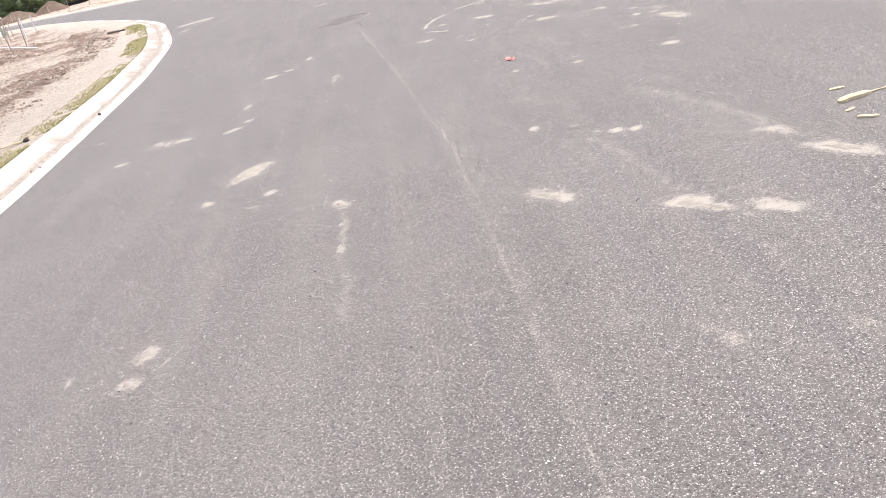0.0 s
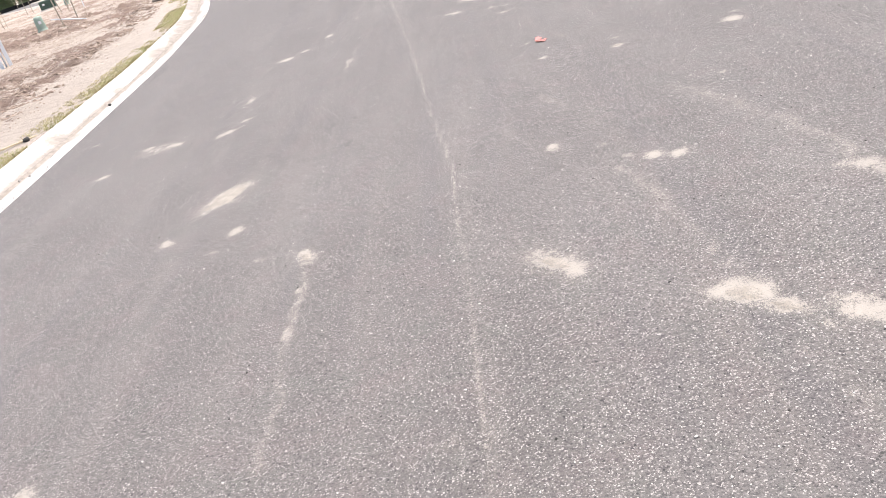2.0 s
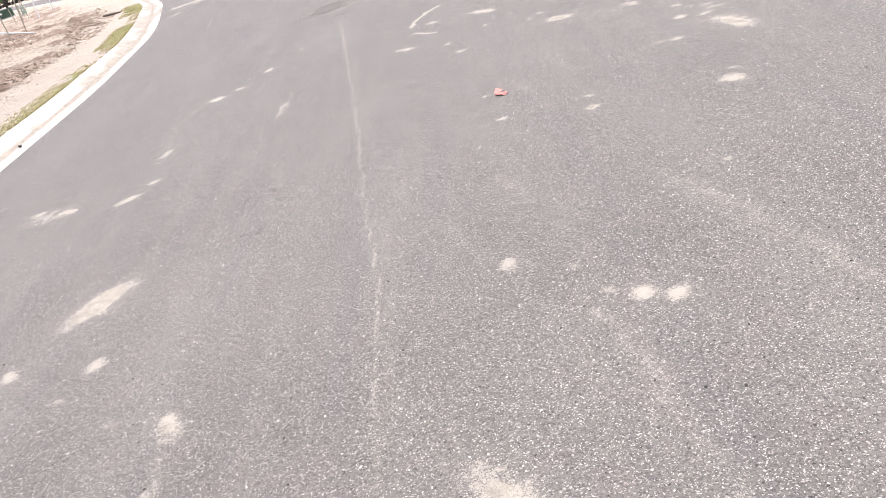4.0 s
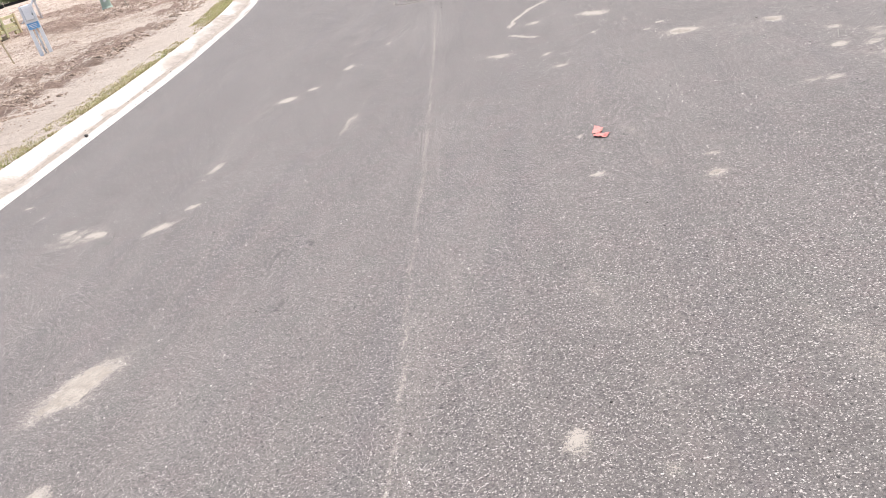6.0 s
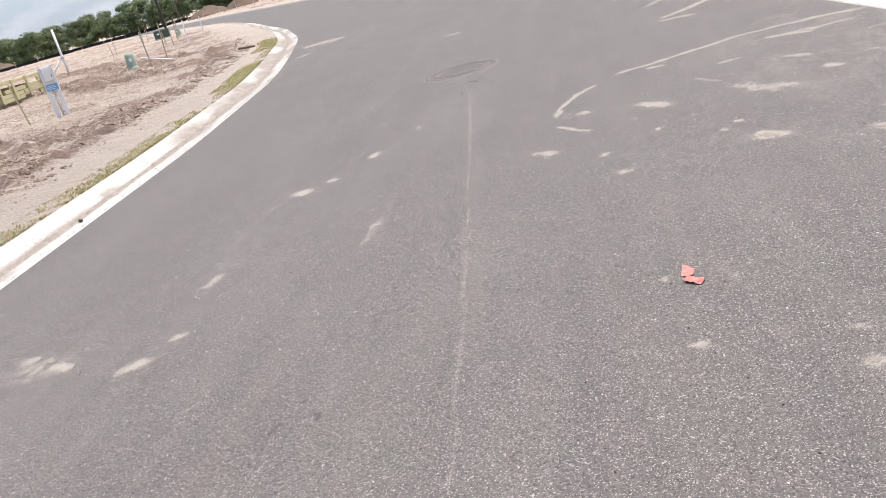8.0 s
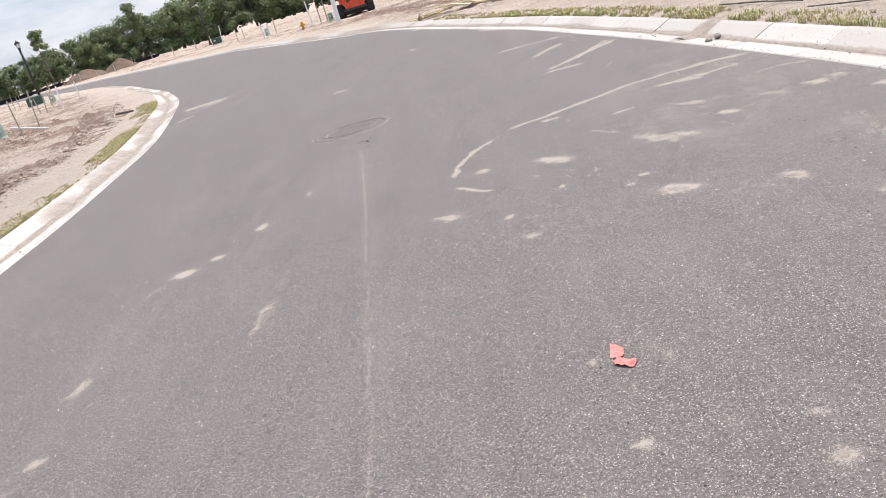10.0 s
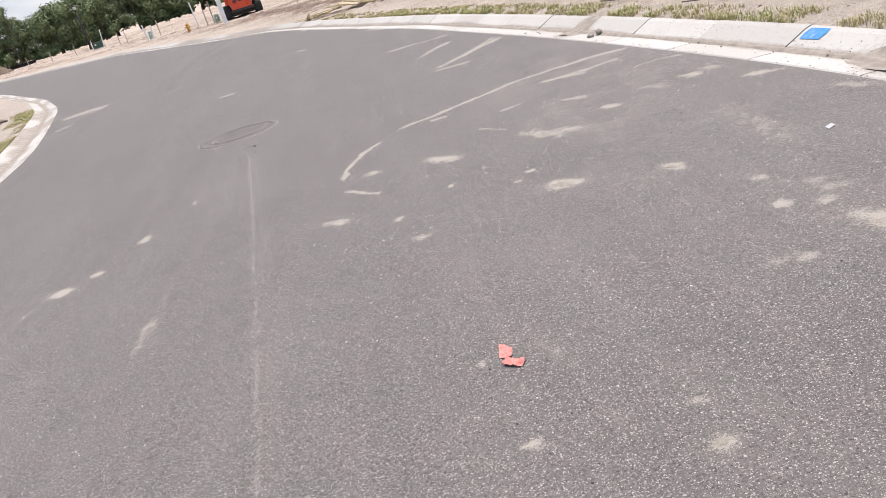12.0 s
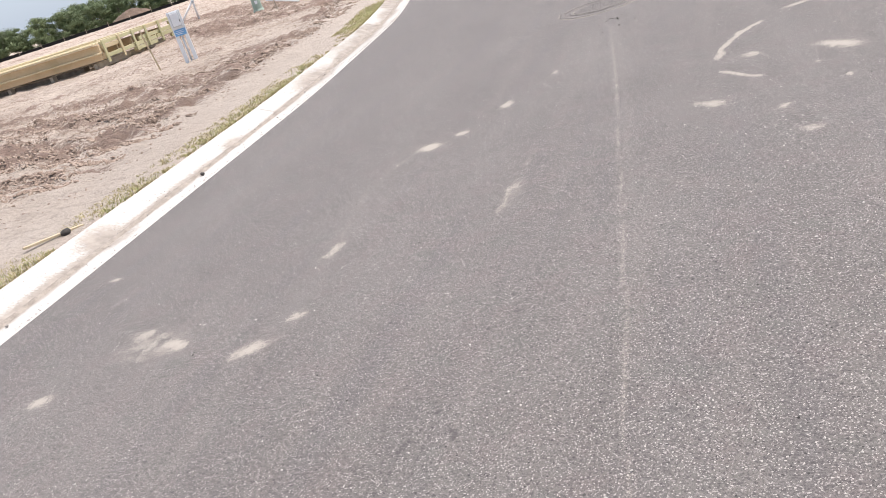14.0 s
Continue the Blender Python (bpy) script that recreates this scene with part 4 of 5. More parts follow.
def manhole():
    top = empty("manhole_cover", (-1.72, 10.66, 0.0), 0, "tarred round manhole cover rimmed with pale dust", "manhole cover")

    def ring(r0, r1, z0, z1, n=72, wob=0.0, seed=0.0):
        bm = bmesh.new()
        loops = []
        for i in range(n):
            a = 2 * math.pi * i / n
            w = wob * noise.noise((math.cos(a) * 3, math.sin(a) * 3, seed))
            loops.append([bm.verts.new((r * math.cos(a), r * math.sin(a), z)) for r, z in
                          ((r0 + w, -0.01), (r0 + 0.006 + w, z0), ((r0 + r1) / 2 + w, z1), (r1 - 0.006 + w, z0), (r1 + w, -0.01))])
        for a, b in zip(loops, loops[1:] + loops[:1]):
            for j in range(4):
                bm.faces.new((a[j], b[j], b[j + 1], a[j + 1]))
        bmesh.ops.recalc_face_normals(bm, faces=bm.faces)
        if sum(f.normal.z for f in bm.faces) < 0:
            bmesh.ops.reverse_faces(bm, faces=bm.faces[:])
        return bm
    part("collar", ring(0.43, 0.5, 0.006, 0.009, 72, 0.025, 1.0), ASPHALT, top, "rough tarred collar", True)
    part("dust_rim", ring(0.495, 0.52, 0.002, 0.005, 72, 0.03, 3.0), SAND, top, "pale dust lying round the collar", True)
    part("frame_ring", ring(0.335, 0.375, 0.006, 0.009), ASPHALT, top, "", True)
    part("dust_groove", ring(0.315, 0.34, 0.003, 0.005, 72, 0.012, 5.0), SAND, top, "", True)
    bm = bmesh.new()
    bmesh.ops.create_cone(bm, cap_ends=True, segments=48, radius1=0.318, radius2=0.314, depth=0.02, matrix=Matrix.Translation((0, 0, -0.003)))
    for i in range(-3, 4):
        half = math.sqrt(0.27 ** 2 - (i * 0.075) ** 2)
        box(bm, (0, i * 0.075, 0.0065), (2 * half, 0.022, 0.005))
    part("lid", bm, ASPHALT, top)
    for ob in top.children:
        for name, value in (("coarse", 0.7), ("dust", 0.22)):
            a = ob.data.attributes.new(name, "FLOAT", "POINT")
            a.data.foreach_set("value", [value] * len(ob.data.vertices))


manhole()


def stones(name, spots, size, material, label):
    """Loose pebbles; each is its own thing."""
    for i, (x, y, z) in enumerate(spots):
        s = size * random.uniform(0.7, 1.4)
        ob = part(name, lump(bmesh.new(), (0, 0, 0), (s, s * 0.8, s * 0.6), i + 0.37 * s * 100, 0.35, 2), material, None, "", True)
        ob.matrix_basis = pose(x, y, z + s * 0.35, 0, 0, random.uniform(0, 360))
        tagged(ob, label, "pebble", "pebbles on the road and kerb")


random.seed(4)
road_pebbles = [(random.uniform(-4.2, 2.6), random.uniform(-3.5, 11), 0.0) for _ in range(40)]
stones("pebble", road_pebbles, 0.004, DARK_STONE, "small dark pebble on asphalt")
stones("pebble", [(random.gauss(-1.5, 0.22), random.gauss(9.6, 0.3), 0.0) for _ in range(16)], 0.007, DARK_STONE, "dark asphalt crumb beside the manhole")
kerb_pebbles = []
for _ in range(34):
    y, d = random.uniform(2.5, 12), random.uniform(0.05, 0.34)
    side = random.random() < 0.5
    edge, sg = (LEFT, -1) if side else (RIGHT, 1)
    o = outward(edge, sg, y)
    kerb_pebbles.append((edge(y) + o[0] * d, y + o[1] * d, 0.0))
stones("pebble", kerb_pebbles, 0.011, STONE, "small grey pebble in the sandy gutter")
stones("rock", [(2.6, 9.72, 0.0), (2.72, 9.78, 0.01)], 0.05, STONE, "broken grey rock lying on the kerb")
stones("rock", [(-5.18, 6.79, 0.0), (-5.68, 5.42, 0.1)], 0.035, DARK_STONE, "dark broken stone lying on the kerb")


def scatter(count, low, high, clumps):
    """Crumbs on the asphalt as one sheet of small uneven stones, thicker on the turning side."""
    seed_bm = lump(bmesh.new(), (0, 0, 0), (1, 1, 1), 7.7, 0.35, 1)
    shape = [v.co.copy() for v in seed_bm.verts]
    skin = [tuple(v.index for v in f.verts) for f in seed_bm.faces]
    seed_bm.free()
    verts, faces = [], []
    made = 0
    while made < count:
        y = random.uniform(-4.5, 18)
        x = random.choice((random.gauss(-2.6, 0.9), random.gauss(0.7, 1.0), random.gauss(2.0, 0.8), random.gauss(0.6, 1.6), random.uniform(-4.5, 3)))
        if not LEFT(y) < x < RIGHT(y) or noise.noise((x * 1.3, y * 0.8, clumps)) + 0.5 * noise.noise((x * 5, y * 5, clumps)) < -0.1:
            continue
        z = random.uniform(low, high) * random.uniform(0.7, 1.3)
        a, k = random.uniform(0, 6.28), len(verts)
        ca, sa, wide = math.cos(a) * z, math.sin(a) * z, random.uniform(1.0, 1.6)
        verts += [(x + ca * v.x * wide - sa * v.y, y + sa * v.x * wide + ca * v.y, z * 0.35 + v.z * z * 0.7) for v in shape]
        faces += [tuple(k + j for j in f) for f in skin]
        made += 1
    return verts, faces


random.seed(6)
tagged(sheet("grit", *scatter(10000, 0.0018, 0.0037, 2.0), GRIT, None, False), "loose pale grit scattered on the asphalt", "grit", kind="stuff")
tagged(sheet("grit", *scatter(900, 0.0018, 0.0042, 5.0), DARK_STONE, None, False), "loose dark crumbs scattered on the asphalt", "grit", kind="stuff")


verts, faces = [], []
crumb_bm = lump(bmesh.new(), (0, 0, 0), (1, 1, 1), 2.2, 0.4, 1)
crumb_v, crumb_f = [v.co.copy() for v in crumb_bm.verts], [tuple(v.index for v in f.verts) for f in crumb_bm.faces]
crumb_bm.free()
for _ in range(2600):
    edge, side = (LEFT, -1) if random.random() < 0.62 else (RIGHT, 1)
    y = random.uniform(1, 22)
    d = abs(random.gauss(0.0, 0.05)) if random.random() < 0.4 else random.gauss(0.3, 0.09)
    if not 0.01 < d < 0.6 or noise.noise((y * 1.4, d * 3, side)) < -0.25:
        continue
    o = outward(edge, side, y)
    z = float(np.interp(d, [p[0] for p in PROFILE[1:-1]], [p[1] for p in PROFILE[1:-1]]))
    s, k = random.uniform(0.002, 0.0055), len(verts)
    verts += [(float(edge(y) + o[0] * d) + v.x * s * 1.4, float(y + o[1] * d) + v.y * s, z + s * 0.4 + v.z * s * 0.8) for v in crumb_v]
    faces += [tuple(k + j for j in f) for f in crumb_f]
tagged(sheet("crumbs", verts, faces, CRUMB, None, False), "brown grit and soil crumbs lying along the gutters", "grit", kind="stuff")


# ---------------------------------------------------------------- verges
def grass(name, edge, side, stretches, material, label, seed, tall):
    """Short ragged verge grass behind the kerb."""
    rnd = random.Random(seed)
    verts, faces = [], []
    for y0, y1, per, depth in stretches:
        for _ in range(int((y1 - y0) * per)):
            y, d = rnd.uniform(y0, y1), KERB + 0.01 + depth * rnd.random() ** 1.6
            if noise.noise((y * 1.1, d * 2, seed)) + noise.noise((y * 4.3, d * 5, seed + 3)) * 0.5 < (-0.3 if side < 0 else -0.12):
                continue
            o = outward(edge, side, y)
            x0, y00 = float(edge(y) + o[0] * d), float(y + o[1] * d)
            for _b in range(4):
                a, lean = rnd.uniform(0, 6.28), rnd.uniform(0.3, 1.3)
                h = tall * rnd.uniform(0.4, 1.3)
                w = 0.003 + 0.00022 * max(0, y - 4) * 1.5
                bx, by = x0 + rnd.uniform(-0.03, 0.03), y00 + rnd.uniform(-0.03, 0.03)
                dx, dy = math.cos(a), math.sin(a)
                k = len(verts)
                verts += [(bx - dy * w, by + dx * w, 0.085), (bx + dy * w, by - dx * w, 0.085),
                          (bx + dx * h * lean * 0.35 + dy * w * 0.8, by + dy * h * lean * 0.35 - dx * w * 0.8, 0.09 + h * 0.6),
                          (bx + dx * h * lean * 0.35 - dy * w * 0.8, by + dy * h * lean * 0.35 + dx * w * 0.8, 0.09 + h * 0.6),
                          (bx + dx * h * lean, by + dy * h * lean, 0.09 + h * 0.85)]
                faces += [(k, k + 1, k + 2, k + 3), (k + 3, k + 2, k + 4)]
    tagged(sheet(name, verts, faces, material, None, False), label, "grass", kind="stuff")


grass("grass", LEFT, -1, ((1.5, 5.1, 300, 0.42), (5.6, 12, 230, 0.4), (12, 14.5, 90, 0.25), (14.5, 19, 240, 0.5), (19, 22, 40, 0.25), (22, 27, 200, 0.6)), BLADE,
      "dry yellowish grass strip along the kerb", 3, 0.03)
grass("grass", LEFT, -1, ((1.5, 5.1, 70, 0.26), (5.7, 12, 50, 0.24), (14.8, 18.6, 150, 0.45), (22.5, 26.5, 120, 0.5)), BLADE_GREEN,
      "sparse green grass blades along the kerb", 8, 0.034)
grass("grass", RIGHT, 1, ((1, 4.6, 90, 0.5), (5.6, 6.3, 160, 0.3), (6.8, 10.2, 170, 0.4), (10.7, 21, 140, 0.5), (21, 26, 80, 0.5)), BLADE,
      "dry yellowish grass strip behind the kerb", 5, 0.055)
grass("grass", RIGHT, 1, ((1, 4.6, 60, 0.5), (5.5, 6.35, 170, 0.3), (6.8, 10.2, 90, 0.3), (10.7, 20, 80, 0.4)), BLADE_GREEN,
      "green grass tufts behind the kerb", 9, 0.07)

# clods of clay on the rutted lots
random.seed(12)
verts, faces = [], []
base_bm = lump(bmesh.new(), (0, 0, 0), (1, 1, 1), 3.3, 0.5, 1)
base_v = [v.co.copy() for v in base_bm.verts]
base_f = [tuple(v.index for v in f.verts) for f in base_bm.faces]
base_bm.free()
spots, n_made = [], 0
while n_made < 34000:
    if random.random() < 0.7:
        pts, w = random.choice(CLAY_TRACKS)
        i = random.randrange(len(pts) - 1)
        s = random.random()
        row = random.choice((-1.5, -1.1, -0.75, -0.4, 0.0, 0.4, 0.75, 1.1, 1.5)) * (0.6 + 0.6 * w)
        x = pts[i][0] + s * (pts[i + 1][0] - pts[i][0]) + random.gauss(0, 0.05)
        y = pts[i][1] + s * (pts[i + 1][1] - pts[i][1]) + row + 0.12 * noise.noise((x * 0.8, row * 3, 1.0)) + random.gauss(0, 0.06)
        if noise.noise((x * 0.7, y * 2.2, 4.0)) < -0.12:
            continue
        size = random.uniform(0.009, 0.022) * random.uniform(0.6, 1.4)
    else:
        x, y = (random.uniform(-26, -6), random.uniform(4, 38)) if random.random() < 0.7 else (random.uniform(-6, 9), random.uniform(3, 46))
        size = random.uniform(0.005, 0.016)
        if noise.noise((x * 0.5, y * 1.6, 9.0)) < -0.05:
            continue
    if LEFT(y) - KERB - 0.9 < x < RIGHT(y) + KERB + 0.3:
        continue
    spots.append((x, y, size))
    n_made += 1
cx, cy = np.array([p[0] for p in spots]), np.array([p[1] for p in spots])
lift, _ = lot_fields(cx, cy, np.where(cx < LEFT(cy), LEFT(cy) - KERB + 0.02 - cx, cx - RIGHT(cy) - KERB + 0.02))
for (x, y, size), z in zip(spots, lift):
    a, k = random.gauss(-0.3, 0.6), len(verts)
    ca, sa = math.cos(a), math.sin(a)
    wx_, wy_, wz_ = size * random.uniform(1.0, 2.2), size, size * random.uniform(0.6, 1.1)
    verts += [(x + ca * v.x * wx_ - sa * v.y * wy_, y + sa * v.x * wx_ + ca * v.y * wy_, z + size * 0.15 + v.z * wz_) for v in base_v]
    faces += [tuple(k + j for j in f) for f in base_f]
tagged(sheet("clods", verts, faces, CLOD, None, False), "dried brown clay clods thrown up along the tracks", "soil clods", kind="stuff")


# ---------------------------------------------------------------- the left lot
LOT = 0.1


def power_pedestal():
    top = empty("power_pedestal", (-12.22, 17.75, LOT - 0.03), 32, "white two-legged power pedestal with blue label on bare lot", "utility pedestal")
    for sx in (-0.11, 0.11):
        part("post", box(bmesh.new(), (sx, 0.02, 0.56), (0.09, 0.09, 1.16), None, 0.006), WHITE_PAINT, top)
    part("backboard", box(bmesh.new(), (0, -0.04, 0.93), (0.31, 0.03, 0.56), None, 0.004), WHITE_PAINT, top)
    cabinet = part("meter_box", box(bmesh.new(), (0, -0.105, 1.02), (0.22, 0.1, 0.34), None, 0.012), GREY_BOX, top, "pale grey meter box")
    part("door", box(bmesh.new(), (0, -0.163, 1.02), (0.18, 0.012, 0.29), None, 0.004), WHITE_PAINT, cabinet)
    part("latch", box(bmesh.new(), (0.085, -0.174, 0.98), (0.018, 0.016, 0.05), None, 0.003), DARK_STEEL, cabinet)
    part("label_plate", box(bmesh.new(), (0.0, -0.064, 0.72), (0.26, 0.012, 0.15), None, 0.002), BLUE_LABEL, top, "blue printed label")
    for k, w in ((0.035, 0.18), (0.0, 0.2), (-0.035, 0.14)):
        part("print_bar", box(bmesh.new(), (-0.01, -0.0715, 0.72 + k), (w, 0.003, 0.012)), WHITE_PAINT, top)
    part("conduit", rod(bmesh.new(), (0.0, 0.0, -0.05), (0.0, 0.0, 0.68), 0.024), GREY_BOX, top, "grey conduit", True)


power_pedestal()


def stake(x, y, height, lean_x=0.0, lean_y=0.0, material=None, w=0.04, label="weathered wooden survey stake driven into soil", flag=None):
    """A wooden stake with a pointed foot and a chipped head."""
    top = empty("survey_stake", (x, y, LOT), random.uniform(0, 90), label, "stake", "stakes on the lots")
    bm = bmesh.new()
    hx, hy = lean_x * height, lean_y * height
    levels = [(-0.12, 0.15), (0.0, 1.0), (height * 0.5, 1.0), (height - 0.02, 1.0), (height, 0.75)]
    rings = []
    for z, s in levels:
        q = max(z, 0) / height
        rings.append([bm.verts.new((hx * q + a * w / 2 * s, hy * q + b * w / 4 * s, z)) for a, b in ((-1, -1), (1, -1), (1, 1), (-1, 1))])
    for a, b in zip(rings, rings[1:]):
        for j in range(4):
            bm.faces.new((a[j], a[(j + 1) % 4], b[(j + 1) % 4], b[j]))
    bm.faces.new(rings[0][::-1])
    bm.faces.new(rings[-1])
    part("shaft", bm, material or GREY_WOOD, top)
    if flag:
        part("painted_tip", box(bmesh.new(), (hx * 0.93, hy * 0.93, height * 0.93), (w * 1.12, w * 0.62, height * 0.13)), flag, top, "painted tip")
    return top


random.seed(9)
stake(-13.16, 17.75, 1.0, -0.1, 0.0, SPLINTER, 0.035, "thin pale leaning lath stake beside the lumber")
stake(-15.1, 28.1, 1.25, -0.03, 0.0)
stake(-14.75, 28.7, 1.38, 0.05, 0.05)
stake(-28.4, 49.6, 1.35)
stake(-28.2, 48.8, 0.7, -0.1)
stake(-21.1, 42.5, 0.9, 0.05)
stake(-21.9, 45.0, 1.0, -0.05)
stake(-33.2, 62.5, 1.2)
stake(-31.5, 60.0, 1.0)
stake(-20.2, 42.4, 1.1, 0.04, 0, WHITE_PAINT, 0.05, "white-painted survey stake driven into soil")
stake(-22.2, 49.1, 1.0, 0, 0, WHITE_PAINT, 0.05, "white-painted survey stake driven into soil")
stake(-24.5, 50.2, 1.0, 0.06)
stake(-25.5, 52.8, 1.1, -0.05)
stake(-22.3, 44.2, 0.8, -0.1)

bm = rod(bmesh.new(), (-0.75, 0, 0.03), (0.75, 0, 0.36), 0.028, 0.028, 12)
tagged(part("pipe_length", bm, WHITE_PAINT, None, "", True), "grey-white plastic pipe propped between two stakes", "pipe").matrix_basis = pose(-15.0, 28.5, LOT, 0, 0, 165)


def braced_pipe():
    top = empty("vent_pipe", (-25.0, 38.6, LOT), 0, "tall white plastic pipe held by a diagonal brace", "pipe")
    part("upright", rod(bmesh.new(), (0, 0, -0.1), (0.02, 0, 2.3), 0.055, 0.055, 14), WHITE_PAINT, top, "", True)
    part("brace", rod(bmesh.new(), (-1.0, -0.35, -0.05), (-0.02, 0, 0.95), 0.05, 0.05, 14), WHITE_PAINT, top, "", True)
    part("collar", rod(bmesh.new(), (0.006, 0, 0.86), (0.008, 0, 1.02), 0.07, 0.07, 14), GREY_BOX, top, "", True)


braced_pipe()


def cable_pedestal(x, y, s, label):
    top = empty("cable_pedestal", (x, y, LOT), random.uniform(0, 40), label, "cable pedestal", "cable pedestals on the lots")
    part("base", rod(bmesh.new(), (0, 0, -0.03), (0, 0, 0.1 * s), 0.21 * s, 0.2 * s, 20), GREEN_PLASTIC, top, "", True)
    bm = bmesh.new()
    prev = None
    for z, r in ((0.1, 0.185), (0.3, 0.175), (0.5, 0.165), (0.57, 0.15), (0.6, 0.11), (0.615, 0.0)):
        ring = [bm.verts.new((r * s * math.cos(i * math.pi / 10), r * s * math.sin(i * math.pi / 10), z * s)) for i in range(20)] if r else [bm.verts.new((0, 0, z * s))]
        if prev:
            for i in range(20):
                bm.faces.new((prev[i], prev[(i + 1) % 20], ring[(i + 1) % 20], ring[i]) if len(ring) > 1 else (prev[i], prev[(i + 1) % 20], ring[0]))
        prev = ring
    part("dome", bm, GREEN_PLASTIC, top, "", True)
    part("label_plate", box(bmesh.new(), (0, -0.178 * s, 0.36 * s), (0.1 * s, 0.012, 0.12 * s)), WHITE_PAINT, top)


cable_pedestal(-16.7, 29.7, 1.0, "pale green plastic cable pedestal on bare lot")
cable_pedestal(-26.6, 55.0, 0.95, "pale green plastic cable pedestal by a street lamp")
cable_pedestal(-13.9, 64.6, 0.9, "pale green plastic cable pedestal beyond the road")
cable_pedestal(-7.5, 53.5, 0.9, "pale green plastic cable pedestal beside a white post")


def transformer(x, y, rz, label):
    top = empty("transformer_box", (x, y, LOT), rz, label, "transformer")
    part("plinth", box(bmesh.new(), (0, 0, 0.02), (1.3, 1.05, 0.12), None, 0.01), CONCRETE, top, "concrete plinth")
    part("tank", box(bmesh.new(), (0, 0.12, 0.36), (1.05, 0.6, 0.6), None, 0.02), GREEN_METAL, top)
    hood = part("hood", box(bmesh.new(), (0, -0.26, 0.34), (1.08, 0.3, 0.56), None, 0.03), GREEN_METAL, top)
    part("handle", box(bmesh.new(), (0.0, -0.425, 0.28), (0.1, 0.03, 0.03)), DARK_STEEL, hood)
    part("warning_label", box(bmesh.new(), (-0.25, -0.415, 0.42), (0.16, 0.008, 0.11)), WHITE_PAINT, hood)


transformer(-29.9, 59.3, 20, "dark green steel transformer box beneath a street lamp")
transformer(-24.2, 88.5, 15, "dark green steel transformer box beside the far road")


def street_lamp(x, y, label, tall=4.65):
    top = empty("street_lamp", (x, y, LOT), 0, label, "street lamp", "street lamps")
    bm = bmesh.new()
    for (z0, r0), (z1, r1) in zip(((-0.1, 0.16), (0.35, 0.15), (0.42, 0.1)), ((0.35, 0.15), (0.42, 0.1), (0.6, 0.075))):
        rod(bm, (0, 0, z0), (0, 0, z1), r0, r1, 20)
    part("base", bm, BLACK_METAL, top, "", True)
    part("pole", rod(bmesh.new(), (0, 0, 0.55), (0, 0, tall - 0.55), 0.1, 0.075, 16), BLACK_METAL, top, "", True)
    part("collar", rod(bmesh.new(), (0, 0, tall - 0.6), (0, 0, tall - 0.5), 0.09, 0.11, 16), BLACK_METAL, top, "", True)
    lantern = part("lantern", rod(bmesh.new(), (0, 0, tall - 0.5), (0, 0, tall - 0.18), 0.1, 0.19, 16), GLASS, top, "clear tapering lantern glass", True)
    part("finial", rod(bmesh.new(), (0, 0, tall + 0.02), (0, 0, tall + 0.12), 0.03, 0.008, 10), BLACK_METAL, lantern)
    part("roof", rod(bmesh.new(), (0, 0, tall - 0.18), (0, 0, tall + 0.03), 0.23, 0.05, 16), BLACK_METAL, lantern, "", True)
    for i in range(4):
        a = math.pi / 4 + i * math.pi / 2
        part("rib", rod(bmesh.new(), (0.1 * math.cos(a), 0.1 * math.sin(a), tall - 0.5), (0.19 * math.cos(a), 0.19 * math.sin(a), tall - 0.18), 0.012, 0.012, 6), BLACK_METAL, lantern)


street_lamp(-31.6, 63.6, "black post-top street lamp standing on bare lot")
street_lamp(-26.4, 93.5, "black post-top street lamp before dark trees")


